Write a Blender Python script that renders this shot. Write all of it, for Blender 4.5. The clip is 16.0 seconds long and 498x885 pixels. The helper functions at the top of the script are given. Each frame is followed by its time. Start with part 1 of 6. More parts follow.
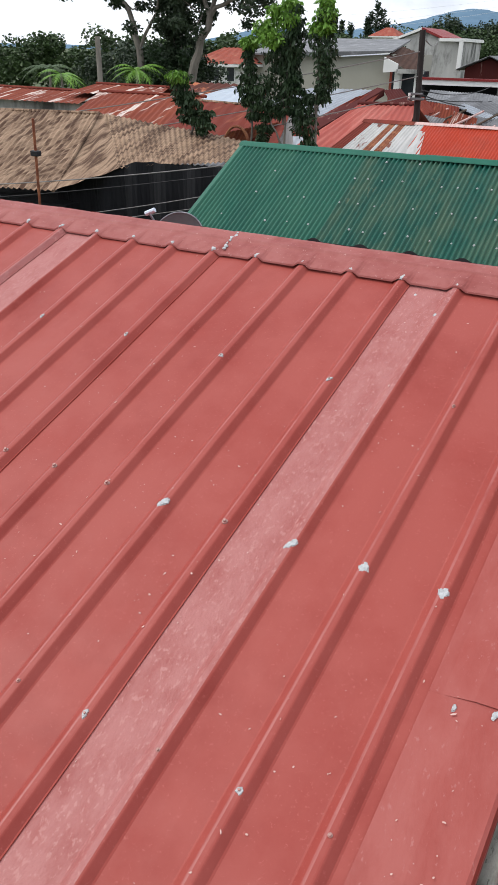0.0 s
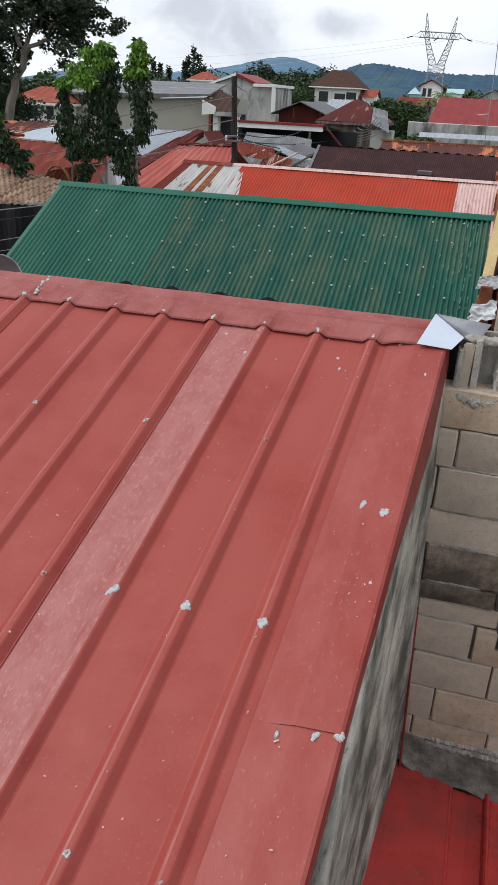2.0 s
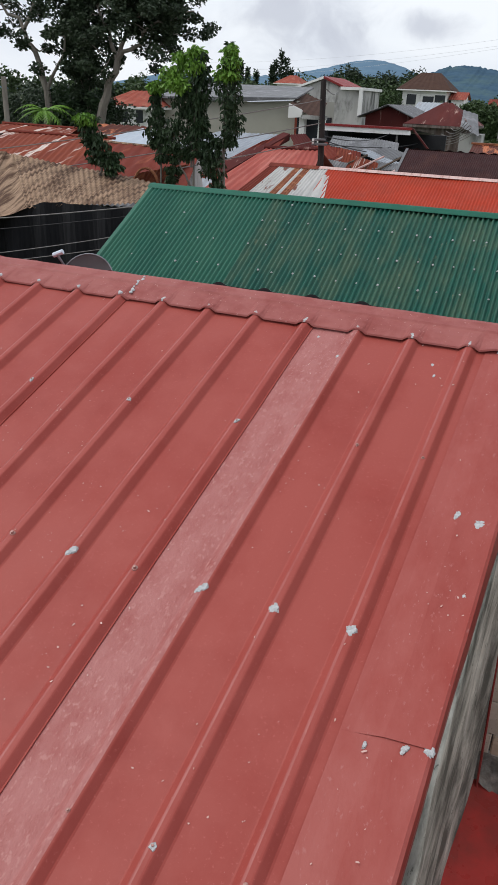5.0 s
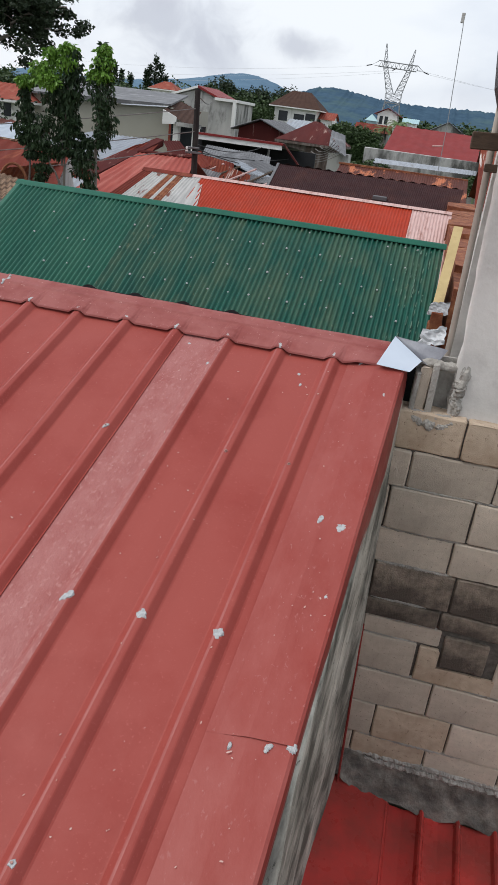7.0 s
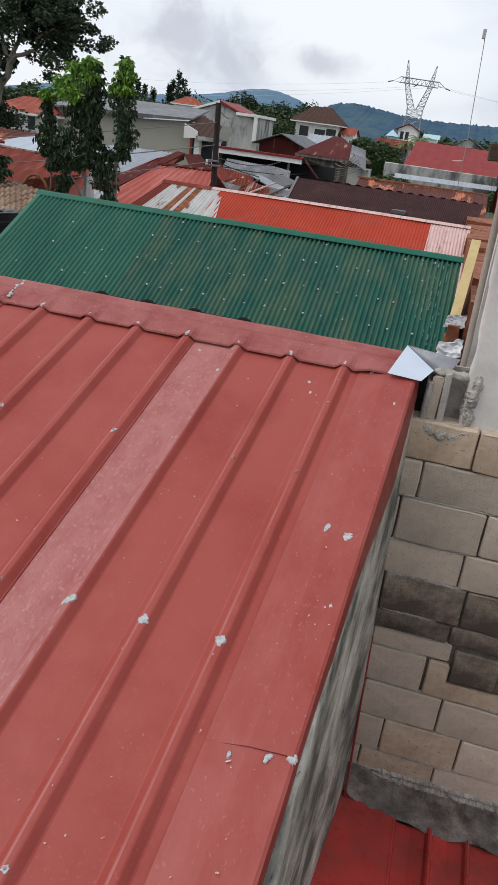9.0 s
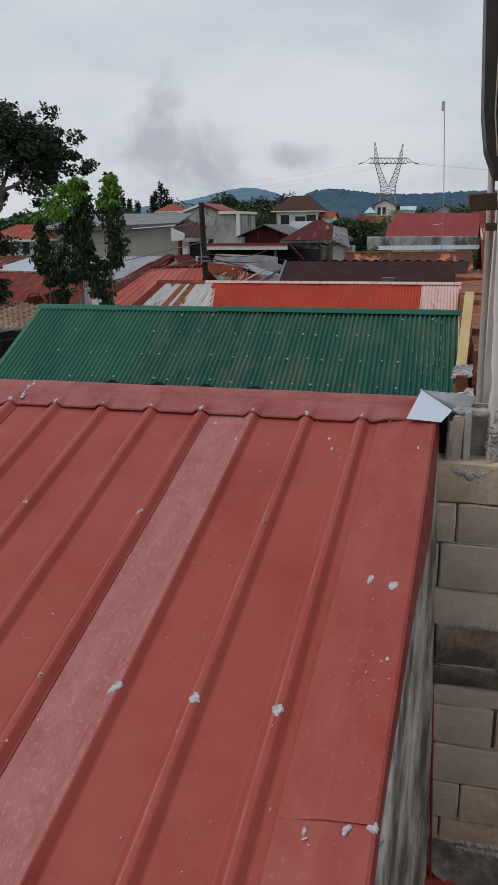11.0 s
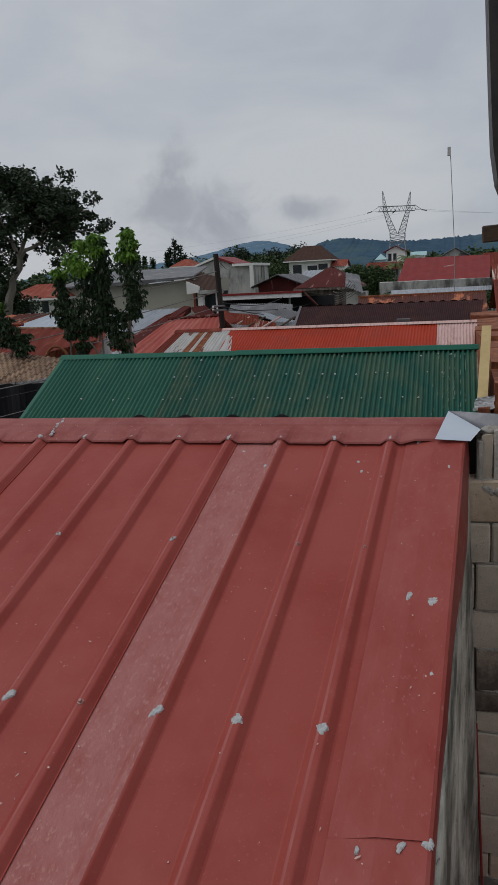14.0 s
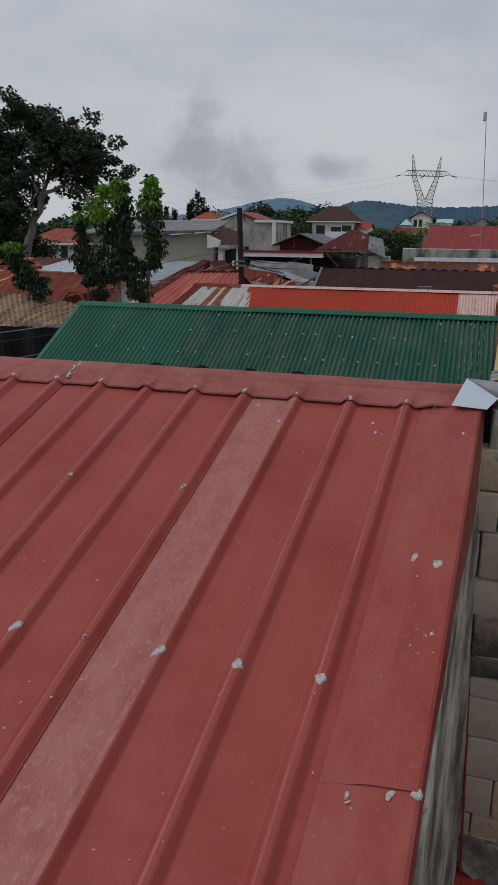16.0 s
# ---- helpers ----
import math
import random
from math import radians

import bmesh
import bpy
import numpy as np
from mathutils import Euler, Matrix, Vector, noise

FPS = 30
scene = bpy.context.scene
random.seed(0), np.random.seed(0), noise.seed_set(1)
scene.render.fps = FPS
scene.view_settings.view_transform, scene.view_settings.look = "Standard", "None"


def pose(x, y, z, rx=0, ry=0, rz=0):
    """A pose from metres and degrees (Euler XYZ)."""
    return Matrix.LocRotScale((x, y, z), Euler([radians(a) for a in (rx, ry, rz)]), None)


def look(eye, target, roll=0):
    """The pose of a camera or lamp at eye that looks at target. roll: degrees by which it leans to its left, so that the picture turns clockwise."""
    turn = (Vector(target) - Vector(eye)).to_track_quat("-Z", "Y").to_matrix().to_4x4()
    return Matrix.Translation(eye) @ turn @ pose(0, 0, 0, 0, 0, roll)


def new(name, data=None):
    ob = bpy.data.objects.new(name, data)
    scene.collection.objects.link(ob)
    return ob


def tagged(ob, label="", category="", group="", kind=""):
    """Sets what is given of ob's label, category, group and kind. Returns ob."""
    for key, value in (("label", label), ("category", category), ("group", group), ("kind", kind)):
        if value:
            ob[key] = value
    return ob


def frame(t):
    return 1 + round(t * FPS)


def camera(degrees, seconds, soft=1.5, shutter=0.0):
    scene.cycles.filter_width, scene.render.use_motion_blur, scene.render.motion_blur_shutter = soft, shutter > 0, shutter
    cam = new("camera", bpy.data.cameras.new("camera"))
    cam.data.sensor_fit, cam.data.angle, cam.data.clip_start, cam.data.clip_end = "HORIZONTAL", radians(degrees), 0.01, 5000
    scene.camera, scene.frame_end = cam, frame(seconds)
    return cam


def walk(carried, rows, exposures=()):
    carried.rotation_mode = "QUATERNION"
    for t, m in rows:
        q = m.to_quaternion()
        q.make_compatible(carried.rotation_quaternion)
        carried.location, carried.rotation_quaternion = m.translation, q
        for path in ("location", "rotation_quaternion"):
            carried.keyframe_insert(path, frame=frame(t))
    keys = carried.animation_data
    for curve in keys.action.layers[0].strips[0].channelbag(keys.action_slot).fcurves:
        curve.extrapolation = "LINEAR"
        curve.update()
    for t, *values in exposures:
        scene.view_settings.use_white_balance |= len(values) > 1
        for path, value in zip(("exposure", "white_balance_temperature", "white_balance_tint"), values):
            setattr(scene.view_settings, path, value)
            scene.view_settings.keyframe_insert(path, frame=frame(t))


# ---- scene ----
cam = camera(36.9, 16.0, soft=1.0)
PATH = [
    (0, (1.982, -3.273, 0.904), (1.146, -1.712, -0.027), 1.2),
    (0.5, (2.04, -3.265, 0.926), (1.315, -1.617, 0.056), 0.1),
    (1, (2.064, -3.26, 0.941), (1.381, -1.58, 0.098), 0.2),
    (1.5, (2.069, -3.25, 0.947), (1.445, -1.546, 0.105), 0.8),
    (2, (2.089, -3.246, 0.946), (1.611, -1.495, 0.108), 2.8),
    (2.5, (2.073, -3.246, 0.94), (1.657, -1.479, 0.101), 4.3),
    (3, (2.041, -3.267, 0.954), (1.616, -1.503, 0.112), 4.9),
    (3.5, (2.0, -3.276, 0.95), (1.386, -1.577, 0.093), 3.1),
    (3.7, (1.987, -3.272, 0.951), (1.301, -1.602, 0.089), 2.2),
    (5.8, (2.054, -3.26, 0.933), (1.482, -1.525, 0.119), 3.4),
    (6, (2.063, -3.259, 0.936), (1.565, -1.5, 0.126), 4.4),
    (6.5, (2.072, -3.253, 0.935), (1.733, -1.449, 0.138), 7.0),
    (7, (2.029, -3.277, 0.944), (1.691, -1.474, 0.148), 7.5),
    (7.5, (2.027, -3.282, 0.952), (1.68, -1.48, 0.157), 8.1),
    (8, (2.046, -3.268, 0.946), (1.69, -1.468, 0.15), 8.3),
    (8.2, (2.066, -3.264, 0.929), (1.696, -1.464, 0.14), 8.3),
    (10.3, (2.051, -3.23, 0.91), (1.627, -1.418, 0.176), 4.9),
    (10.5, (2.049, -3.222, 0.902), (1.6, -1.375, 0.28), 2.8),
    (11, (2.045, -3.254, 0.827), (1.578, -1.392, 0.268), -0.6),
    (11.5, (2.037, -3.289, 0.742), (1.56, -1.428, 0.187), -1.9),
    (12, (2.017, -3.295, 0.733), (1.533, -1.433, 0.186), -2.4),
    (12.5, (2.009, -3.271, 0.739), (1.51, -1.415, 0.186), -1.8),
    (13, (2.015, -3.281, 0.729), (1.513, -1.423, 0.188), -1.8),
    (13.5, (2.011, -3.296, 0.732), (1.497, -1.423, 0.259), -2.6),
    (14, (2.013, -3.299, 0.737), (1.49, -1.417, 0.306), -3.0),
    (14.5, (2.02, -3.299, 0.741), (1.493, -1.418, 0.314), -3.0),
    (15, (2.02, -3.303, 0.741), (1.489, -1.42, 0.327), -3.1),
    (15.5, (2.005, -3.302, 0.745), (1.474, -1.422, 0.318), -2.0),
    (16, (1.994, -3.314, 0.713), (1.452, -1.464, 0.177), 0.6),
]
walk(cam, [(t, look(e, a, r)) for t, e, a, r in PATH],
     exposures=[(0, 0.68), (0.6, 0.56), (1.5, 0.42), (8.2, 0.29), (10.3, 0.10), (11, -0.20), (12.5, -0.48), (14.5, -0.62), (15.3, -0.66), (16, -0.52)])

# ---- light ----
SUN_EL, SUN_ROT = radians(55), radians(250)
world = bpy.data.worlds.new("overcast_sky")
scene.world = world
world.use_nodes = True
wn, wl = world.node_tree.nodes, world.node_tree.links
wn.clear()
w_out = wn.new("ShaderNodeOutputWorld")
w_bg = wn.new("ShaderNodeBackground")
w_sky = wn.new("ShaderNodeTexSky")
w_sky.sky_type, w_sky.sun_disc = "NISHITA", False
w_sky.sun_elevation, w_sky.sun_rotation, w_sky.dust_density = SUN_EL, SUN_ROT, 3.0
w_tc = wn.new("ShaderNodeTexCoord")
w_map = wn.new("ShaderNodeMapping")
w_map.inputs["Scale"].default_value = (1.8, 1.8, 4.2)
w_map.inputs["Location"].default_value = (0.35, 0.1, 0.4)
w_n = wn.new("ShaderNodeTexNoise")
w_n.inputs["Scale"].default_value, w_n.inputs["Detail"].default_value = 1.6, 9.0
w_n.inputs["Roughness"].default_value, w_n.inputs["Distortion"].default_value = 0.52, 0.35
w_ramp = wn.new("ShaderNodeValToRGB")
w_ramp.color_ramp.elements[0].position, w_ramp.color_ramp.elements[0].color = 0.35, (4.15, 4.5, 5.1, 1)
w_ramp.color_ramp.elements[1].position, w_ramp.color_ramp.elements[1].color = 0.62, (5.35, 5.58, 5.9, 1)
w_mix = wn.new("ShaderNodeMix")
w_mix.data_type = "RGBA"
w_mix.inputs[0].default_value = 0.93
wl.new(w_tc.outputs["Generated"], w_map.inputs["Vector"])
wl.new(w_map.outputs["Vector"], w_n.inputs["Vector"])
wl.new(w_n.outputs["Fac"], w_ramp.inputs["Fac"])
wl.new(w_sky.outputs["Color"], w_mix.inputs[6])
wl.new(w_ramp.outputs["Color"], w_mix.inputs[7])


def sky_math(op, a, b):
    q = wn.new("ShaderNodeMath")
    q.operation, q.use_clamp = op, op == "MULTIPLY"
    for sock, v in zip(q.inputs, (a, b)):
        if isinstance(v, (int, float)):
            sock.default_value = v
        else:
            wl.new(v, sock)
    return q.outputs[0]


# ragged low clouds: direction of each one's heart, its half width and half height, and how dark it is
puff_noise = wn.new("ShaderNodeTexNoise")
puff_noise.inputs["Scale"].default_value, puff_noise.inputs["Detail"].default_value = 16.0, 7.0
puff_noise.inputs["Roughness"].default_value, puff_noise.inputs["Distortion"].default_value = 0.55, 0.4
wl.new(w_tc.outputs["Generated"], puff_noise.inputs["Vector"])
sky_col = w_mix.outputs[2]
for (dx, dz), (hw, hh), deep in (((-0.337, 0.152), (0.042, 0.050), 0.62), ((-0.335, 0.085), (0.105, 0.060), 0.80), ((-0.187, 0.082), (0.070, 0.026), 0.75), ((-0.268, 0.055), (0.07, 0.028), 0.5), ((-0.52, 0.10), (0.12, 0.05), 0.5), ((0.06, 0.05), (0.13, 0.03), 0.35)):
    mp = wn.new("ShaderNodeMapping")
    mp.vector_type = "TEXTURE"
    mp.inputs["Location"].default_value = (dx, math.sqrt(1 - dx * dx - dz * dz), dz)
    mp.inputs["Scale"].default_value = (hw, 0.6, hh)
    wl.new(w_tc.outputs["Generated"], mp.inputs["Vector"])
    ln = wn.new("ShaderNodeVectorMath")
    ln.operation = "LENGTH"
    wl.new(mp.outputs["Vector"], ln.inputs[0])
    inner = sky_math("SUBTRACT", 1.0, ln.outputs["Value"])
    torn = sky_math("ADD", inner, sky_math("SUBTRACT", sky_math("DIVIDE", puff_noise.outputs["Fac"], 0.4), 1.25))
    soft_edge = wn.new("ShaderNodeMapRange")
    soft_edge.interpolation_type = "SMOOTHSTEP"
    soft_edge.inputs["From Min"].default_value, soft_edge.inputs["From Max"].default_value = 0.05, 1.1
    soft_edge.inputs["To Max"].default_value = deep
    wl.new(torn, soft_edge.inputs["Value"])
    pm = wn.new("ShaderNodeMix")
    pm.data_type = "RGBA"
    wl.new(soft_edge.outputs["Result"], pm.inputs[0])
    wl.new(sky_col, pm.inputs[6])
    pm.inputs[7].default_value = (3.15, 3.35, 3.85, 1)
    sky_col = pm.outputs[2]
wl.new(sky_col, w_bg.inputs["Color"])
w_bg.inputs["Strength"].default_value = 0.145
wl.new(w_bg.outputs["Background"], w_out.inputs["Surface"])
sun = new("sun", bpy.data.lights.new("sun", "SUN"))
sun.data.energy, sun.data.angle, sun.data.color = 1.3, radians(42), (1.0, 0.97, 0.93)
sun.matrix_world = look((0, 0, 30), (20.0, 7.0, 0))


# ---- materials ----
def material(name, c1, c2=None, scale=6.0, rough=0.6, metal=0.0, c3=None, cover=0.35, s3=1.2, bump=0.15, bscale=60.0,
             stretch=(1, 1, 1), vary=0.0, spec=0.3, c4=None, cover4=0.2, s4=9.0, sharp=0.2):
    """Two colours mixed by fine noise, an optional stain (c3) and flecks (c4), relief, and variation between pieces."""
    m = bpy.data.materials.new(name)
    m.use_nodes = True
    n, l = m.node_tree.nodes, m.node_tree.links
    b = n["Principled BSDF"]
    tc, mp = n.new("ShaderNodeTexCoord"), n.new("ShaderNodeMapping")
    mp.inputs["Scale"].default_value = stretch
    l.new(tc.outputs["Object"], mp.inputs["Vector"])

    def noise_at(s, detail=6.0, roughness=0.6):
        t = n.new("ShaderNodeTexNoise")
        t.inputs["Scale"].default_value, t.inputs["Detail"].default_value, t.inputs["Roughness"].default_value = s, detail, roughness
        l.new(mp.outputs["Vector"], t.inputs["Vector"])
        return t.outputs["Fac"]

    def ramp(src, lo, hi):
        r = n.new("ShaderNodeMapRange")
        r.inputs["From Min"].default_value, r.inputs["From Max"].default_value = lo, hi
        l.new(src, r.inputs["Value"])
        return r.outputs["Result"]

    def mix(fac, a, bcol):
        x = n.new("ShaderNodeMix")
        x.data_type = "RGBA"
        l.new(fac, x.inputs[0])
        for sock, v in ((x.inputs[6], a), (x.inputs[7], bcol)):
            if isinstance(v, tuple):
                sock.default_value = (*v, 1)
            else:
                l.new(v, sock)
        return x.outputs[2]

    c2 = c2 or tuple(v * 0.8 for v in c1)
    col = mix(ramp(noise_at(scale), 0.32, 0.68), c1, c2)
    if c3:
        col = mix(ramp(noise_at(s3, 8.0, 0.65), 1 - cover - sharp + 0.02, 1 - cover + 0.02), col, c3)
    if c4:
        col = mix(ramp(noise_at(s4, 5.0, 0.7), 1 - cover4 - 0.05, 1 - cover4), col, c4)
    if vary:
        oi, h = n.new("ShaderNodeObjectInfo"), n.new("ShaderNodeHueSaturation")
        l.new(ramp(oi.outputs["Random"], 0, 1), h.inputs["Value"])
        h.inputs["Value"].default_value = 1
        mr = h.inputs["Value"].links[0].from_node
        mr.inputs["To Min"].default_value, mr.inputs["To Max"].default_value = 1 - vary, 1 + vary
        l.new(col, h.inputs["Color"])
        col = h.outputs["Color"]
    l.new(col, b.inputs["Base Color"])
    b.inputs["Metallic"].default_value = metal
    b.inputs["Specular IOR Level"].default_value = spec
    rr = ramp(noise_at(scale * 1.7), 0.3, 0.7)
    rn = rr.node
    rn.inputs["To Min"].default_value, rn.inputs["To Max"].default_value = max(rough - 0.08, 0.05), min(rough + 0.1, 1)
    l.new(rr, b.inputs["Roughness"])
    if bump:
        bp = n.new("ShaderNodeBump")
        bp.inputs["Strength"].default_value, bp.inputs["Distance"].default_value = bump, 0.01
        l.new(noise_at(bscale, 4.0), bp.inputs["Height"])
        l.new(bp.outputs["Normal"], b.inputs["Normal"])
    return m


M_RED = material("red_roof_paint", (0.272, 0.037, 0.028), (0.222, 0.030, 0.023), 3.2, 0.42, c3=(0.318, 0.066, 0.053), cover=0.47, s3=2.4,
                 bump=0.08, bscale=7, sharp=0.34, c4=(0.36, 0.085, 0.070), cover4=0.345, s4=85, spec=0.18)
M_CAP = material("weathered_red_cap_paint", (0.235, 0.046, 0.040), (0.19, 0.036, 0.031), 7.0, 0.5, c3=(0.31, 0.100, 0.090), cover=0.46, s3=5,
                 bump=0.12, bscale=12, sharp=0.3, c4=(0.46, 0.24, 0.22), cover4=0.315, s4=60, spec=0.15)
M_FADED = material("faded_red_paint", (0.305, 0.080, 0.071), (0.265, 0.060, 0.052), 11, 0.46, c3=(0.365, 0.135, 0.125), cover=0.45, s3=14,
                   bump=0.35, bscale=90, stretch=(1, 0.55, 0.55), sharp=0.34, c4=(0.41, 0.175, 0.16), cover4=0.39, s4=75, spec=0.25)
M_CREST = material("rubbed_rib_paint_with_highlight", (0.285, 0.042, 0.032), (0.24, 0.034, 0.026), 6, 0.4, c3=(0.35, 0.10, 0.088), cover=0.42, s3=9, bump=0.1, bscale=40, stretch=(1, 0.4, 0.4), sharp=0.3, spec=0.3)
M_RUBBED = material("rubbed_red_flashing_paint", (0.276, 0.040, 0.030), (0.232, 0.032, 0.024), 5, 0.44, c3=(0.315, 0.074, 0.062), cover=0.43, s3=6,
                    bump=0.15, bscale=30, stretch=(1, 0.5, 0.5), sharp=0.34, c4=(0.34, 0.105, 0.093), cover4=0.34, s4=75, spec=0.22)
M_CHIP = material("bare_pale_chip", (0.60, 0.46, 0.42), (0.50, 0.27, 0.23), 40, 0.7, bump=0.2)
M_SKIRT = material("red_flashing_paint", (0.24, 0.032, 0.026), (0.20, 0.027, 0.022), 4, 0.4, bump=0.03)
M_SEAL = material("grey_sealant", (0.52, 0.53, 0.535), (0.34, 0.34, 0.345), 60, 0.7, bump=0.5, bscale=120)
M_SCREW = material("dull_painted_screw", (0.42, 0.30, 0.27), (0.34, 0.12, 0.10), 80, 0.6, 0.2)
M_GALV = material("bright_galvanised_sheet", (0.60, 0.66, 0.74), (0.54, 0.60, 0.68), 5, 0.35, 0.35, bump=0.03)
M_GALV_DULL = material("dull_galvanised_and_shaded_curl", (0.30, 0.31, 0.33), (0.16, 0.16, 0.18), 8, 0.4, 0.5)
M_GREEN = material("green_roof_paint", (0.008, 0.092, 0.064), (0.006, 0.068, 0.048), 2.5, 0.45, c3=(0.052, 0.108, 0.066), cover=0.37, s3=1.6,
                   stretch=(2.4, 0.7, 0.7), bump=0.04, sharp=0.22, c4=(0.10, 0.14, 0.085), cover4=0.32, s4=5, spec=0.28)
M_GREEN_CLEAN = material("fresher_green_roof_paint", (0.009, 0.105, 0.069), (0.007, 0.082, 0.055), 2.5, 0.45, c3=(0.026, 0.125, 0.078), cover=0.35, s3=1.4,
                         stretch=(2, 0.45, 0.45), bump=0.04, sharp=0.3, spec=0.28)
M_GREEN_CAP = material("green_cap_paint", (0.012, 0.115, 0.074), (0.009, 0.092, 0.060), 4, 0.5, bump=0.04, spec=0.2)
# Near-black for dark fittings, and for shade painted in gaps and under roofs.
M_DARK = material("dark_metal_and_painted_shade", (0.02, 0.02, 0.022), None, 10, 0.7)
M_MOULD = material("mouldy_white_plaster", (0.80, 0.76, 0.67), (0.62, 0.585, 0.50), 5, 0.9, c3=(0.10, 0.098, 0.082), cover=0.45, s3=2.6,
                   stretch=(2.2, 0.9, 0.9), bump=0.5, bscale=45, sharp=0.30, c4=(0.16, 0.155, 0.13), cover4=0.36, s4=26)
M_BLOCK = material("concrete_block", (0.70, 0.59, 0.475), (0.57, 0.48, 0.39), 30, 0.95, c3=(0.40, 0.335, 0.27), cover=0.38, s3=2.2, bump=0.5,
                   bscale=230, vary=0.16, sharp=0.35, c4=(0.25, 0.21, 0.175), cover4=0.335, s4=70)
M_BLOCK_TAN = material("tan_concrete_block", (0.70, 0.565, 0.43), (0.57, 0.455, 0.345), 26, 0.95, c3=(0.42, 0.31, 0.22), cover=0.40, s3=3.5, bump=0.5,
                       bscale=220, vary=0.15, sharp=0.3, c4=(0.24, 0.17, 0.12), cover4=0.34, s4=50)
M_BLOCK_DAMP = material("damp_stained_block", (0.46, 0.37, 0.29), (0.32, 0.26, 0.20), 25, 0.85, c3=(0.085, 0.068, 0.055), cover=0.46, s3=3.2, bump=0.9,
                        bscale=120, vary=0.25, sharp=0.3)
M_MORTAR = material("recessed_mortar", (0.15, 0.13, 0.112), (0.075, 0.065, 0.056), 30, 0.95, bump=0.8, bscale=70)
M_FILLET = material("dirty_grey_mortar", (0.33, 0.29, 0.25), (0.20, 0.175, 0.15), 14, 0.95, bump=0.9, bscale=60, c3=(0.10, 0.09, 0.08), cover=0.42, s3=4)
M_ROUGH_CONC = material("rough_concrete", (0.46, 0.43, 0.39), (0.30, 0.28, 0.25), 14, 0.95, bump=0.9, bscale=60, c3=(0.17, 0.155, 0.14), cover=0.3, s3=6)
M_GREY = material("grey_cement_plaster", (0.72, 0.685, 0.645), (0.62, 0.59, 0.555), 2.2, 0.9, c3=(0.46, 0.435, 0.41), cover=0.36, s3=1.6, bump=0.4, bscale=28)
M_LOW_RED = material("low_roof_red_paint", (0.56, 0.052, 0.044), (0.44, 0.040, 0.034), 4, 0.28, c3=(0.26, 0.045, 0.036), cover=0.36, s3=3.0, bump=0.1, bscale=20, sharp=0.3, c4=(0.26, 0.25, 0.20), cover4=0.28, s4=12, spec=0.4)
M_PIPE = material("grey_plastic_pipe", (0.44, 0.385, 0.33), (0.36, 0.31, 0.265), 9, 0.55, bump=0.05)
M_DARKWOOD = material("weathered_dark_wood", (0.11, 0.075, 0.05), (0.065, 0.045, 0.032), 12, 0.8, stretch=(1, 1, 6), bump=0.5)
M_EAVE = material("dark_brown_eave", (0.05, 0.04, 0.038), (0.03, 0.025, 0.024), 8, 0.5, bump=0.2)
M_YELLOW = material("ochre_painted_board", (0.56, 0.43, 0.21), (0.48, 0.36, 0.17), 5, 0.7, c3=(0.42, 0.30, 0.14), cover=0.3, s3=6, bump=0.15)
M_RUST = material("rusted_steel", (0.24, 0.075, 0.035), (0.14, 0.045, 0.025), 9, 0.85, c3=(0.36, 0.15, 0.07), cover=0.35, s3=5, bump=0.4)


# ---- mesh helpers ----
def part(name, bm, mat, parent=None, label="", smooth=False):
    """One mesh object out of a bmesh (or of (verts, faces)), under a thing or a part."""
    me = bpy.data.meshes.new(name)
    if isinstance(bm, tuple):
        me.from_pydata(bm[0], [], bm[1])
    else:
        bmesh.ops.recalc_face_normals(bm, faces=bm.faces)
        bm.to_mesh(me)
        bm.free()
    for k in (mat if isinstance(mat, list) else [mat]):
        me.materials.append(k)
    if smooth:
        me.polygons.foreach_set("use_smooth", [True] * len(me.polygons))
    ob = new(name, me)
    ob.parent = parent
    if label:
        tagged(ob, label)
    return ob


def thing(name, label, category, group="", kind="", at=(0, 0, 0)):
    ob = new(name)
    ob.empty_display_size = 0.1
    ob.location = at
    return tagged(ob, label, category, group, kind)


def add_box(bm, lo, hi, m=None, bevel=0.0, jit=0.0):
    """A box between two corners, optionally turned by m, bevelled and made uneven."""
    c = [(a + b) / 2 for a, b in zip(lo, hi)]
    s = [b - a for a, b in zip(lo, hi)]
    vs = bmesh.ops.create_cube(bm, size=1, matrix=Matrix.Translation(c) @ Matrix.Diagonal((*s, 1)))["verts"]
    if bevel:
        es = {e for v in vs for e in v.link_edges}
        vs = list({v for f in bmesh.ops.bevel(bm, geom=list(es), offset=bevel, segments=1, affect="EDGES")["faces"] for v in f.verts} | {v for v in vs if v.is_valid})
    for v in vs:
        if jit:
            v.co += Vector([random.uniform(-jit, jit) for _ in range(3)])
        if m is not None:
            v.co = m @ v.co
    return vs


def box(lo, hi, m=None, bevel=0.0, jit=0.0):
    bm = bmesh.new()
    add_box(bm, lo, hi, m, bevel, jit)
    return bm


def poly_prism(pts, direction):
    """A solid: the outline pts (3D) pushed along direction."""
    bm = bmesh.new()
    a = [bm.verts.new(p) for p in pts]
    b = [bm.verts.new(Vector(p) + Vector(direction)) for p in pts]
    bm.faces.new(a)
    bm.faces.new(b[::-1])
    for i in range(len(a)):
        j = (i + 1) % len(a)
        bm.faces.new((a[i], b[i], b[j], a[j]))
    return bm


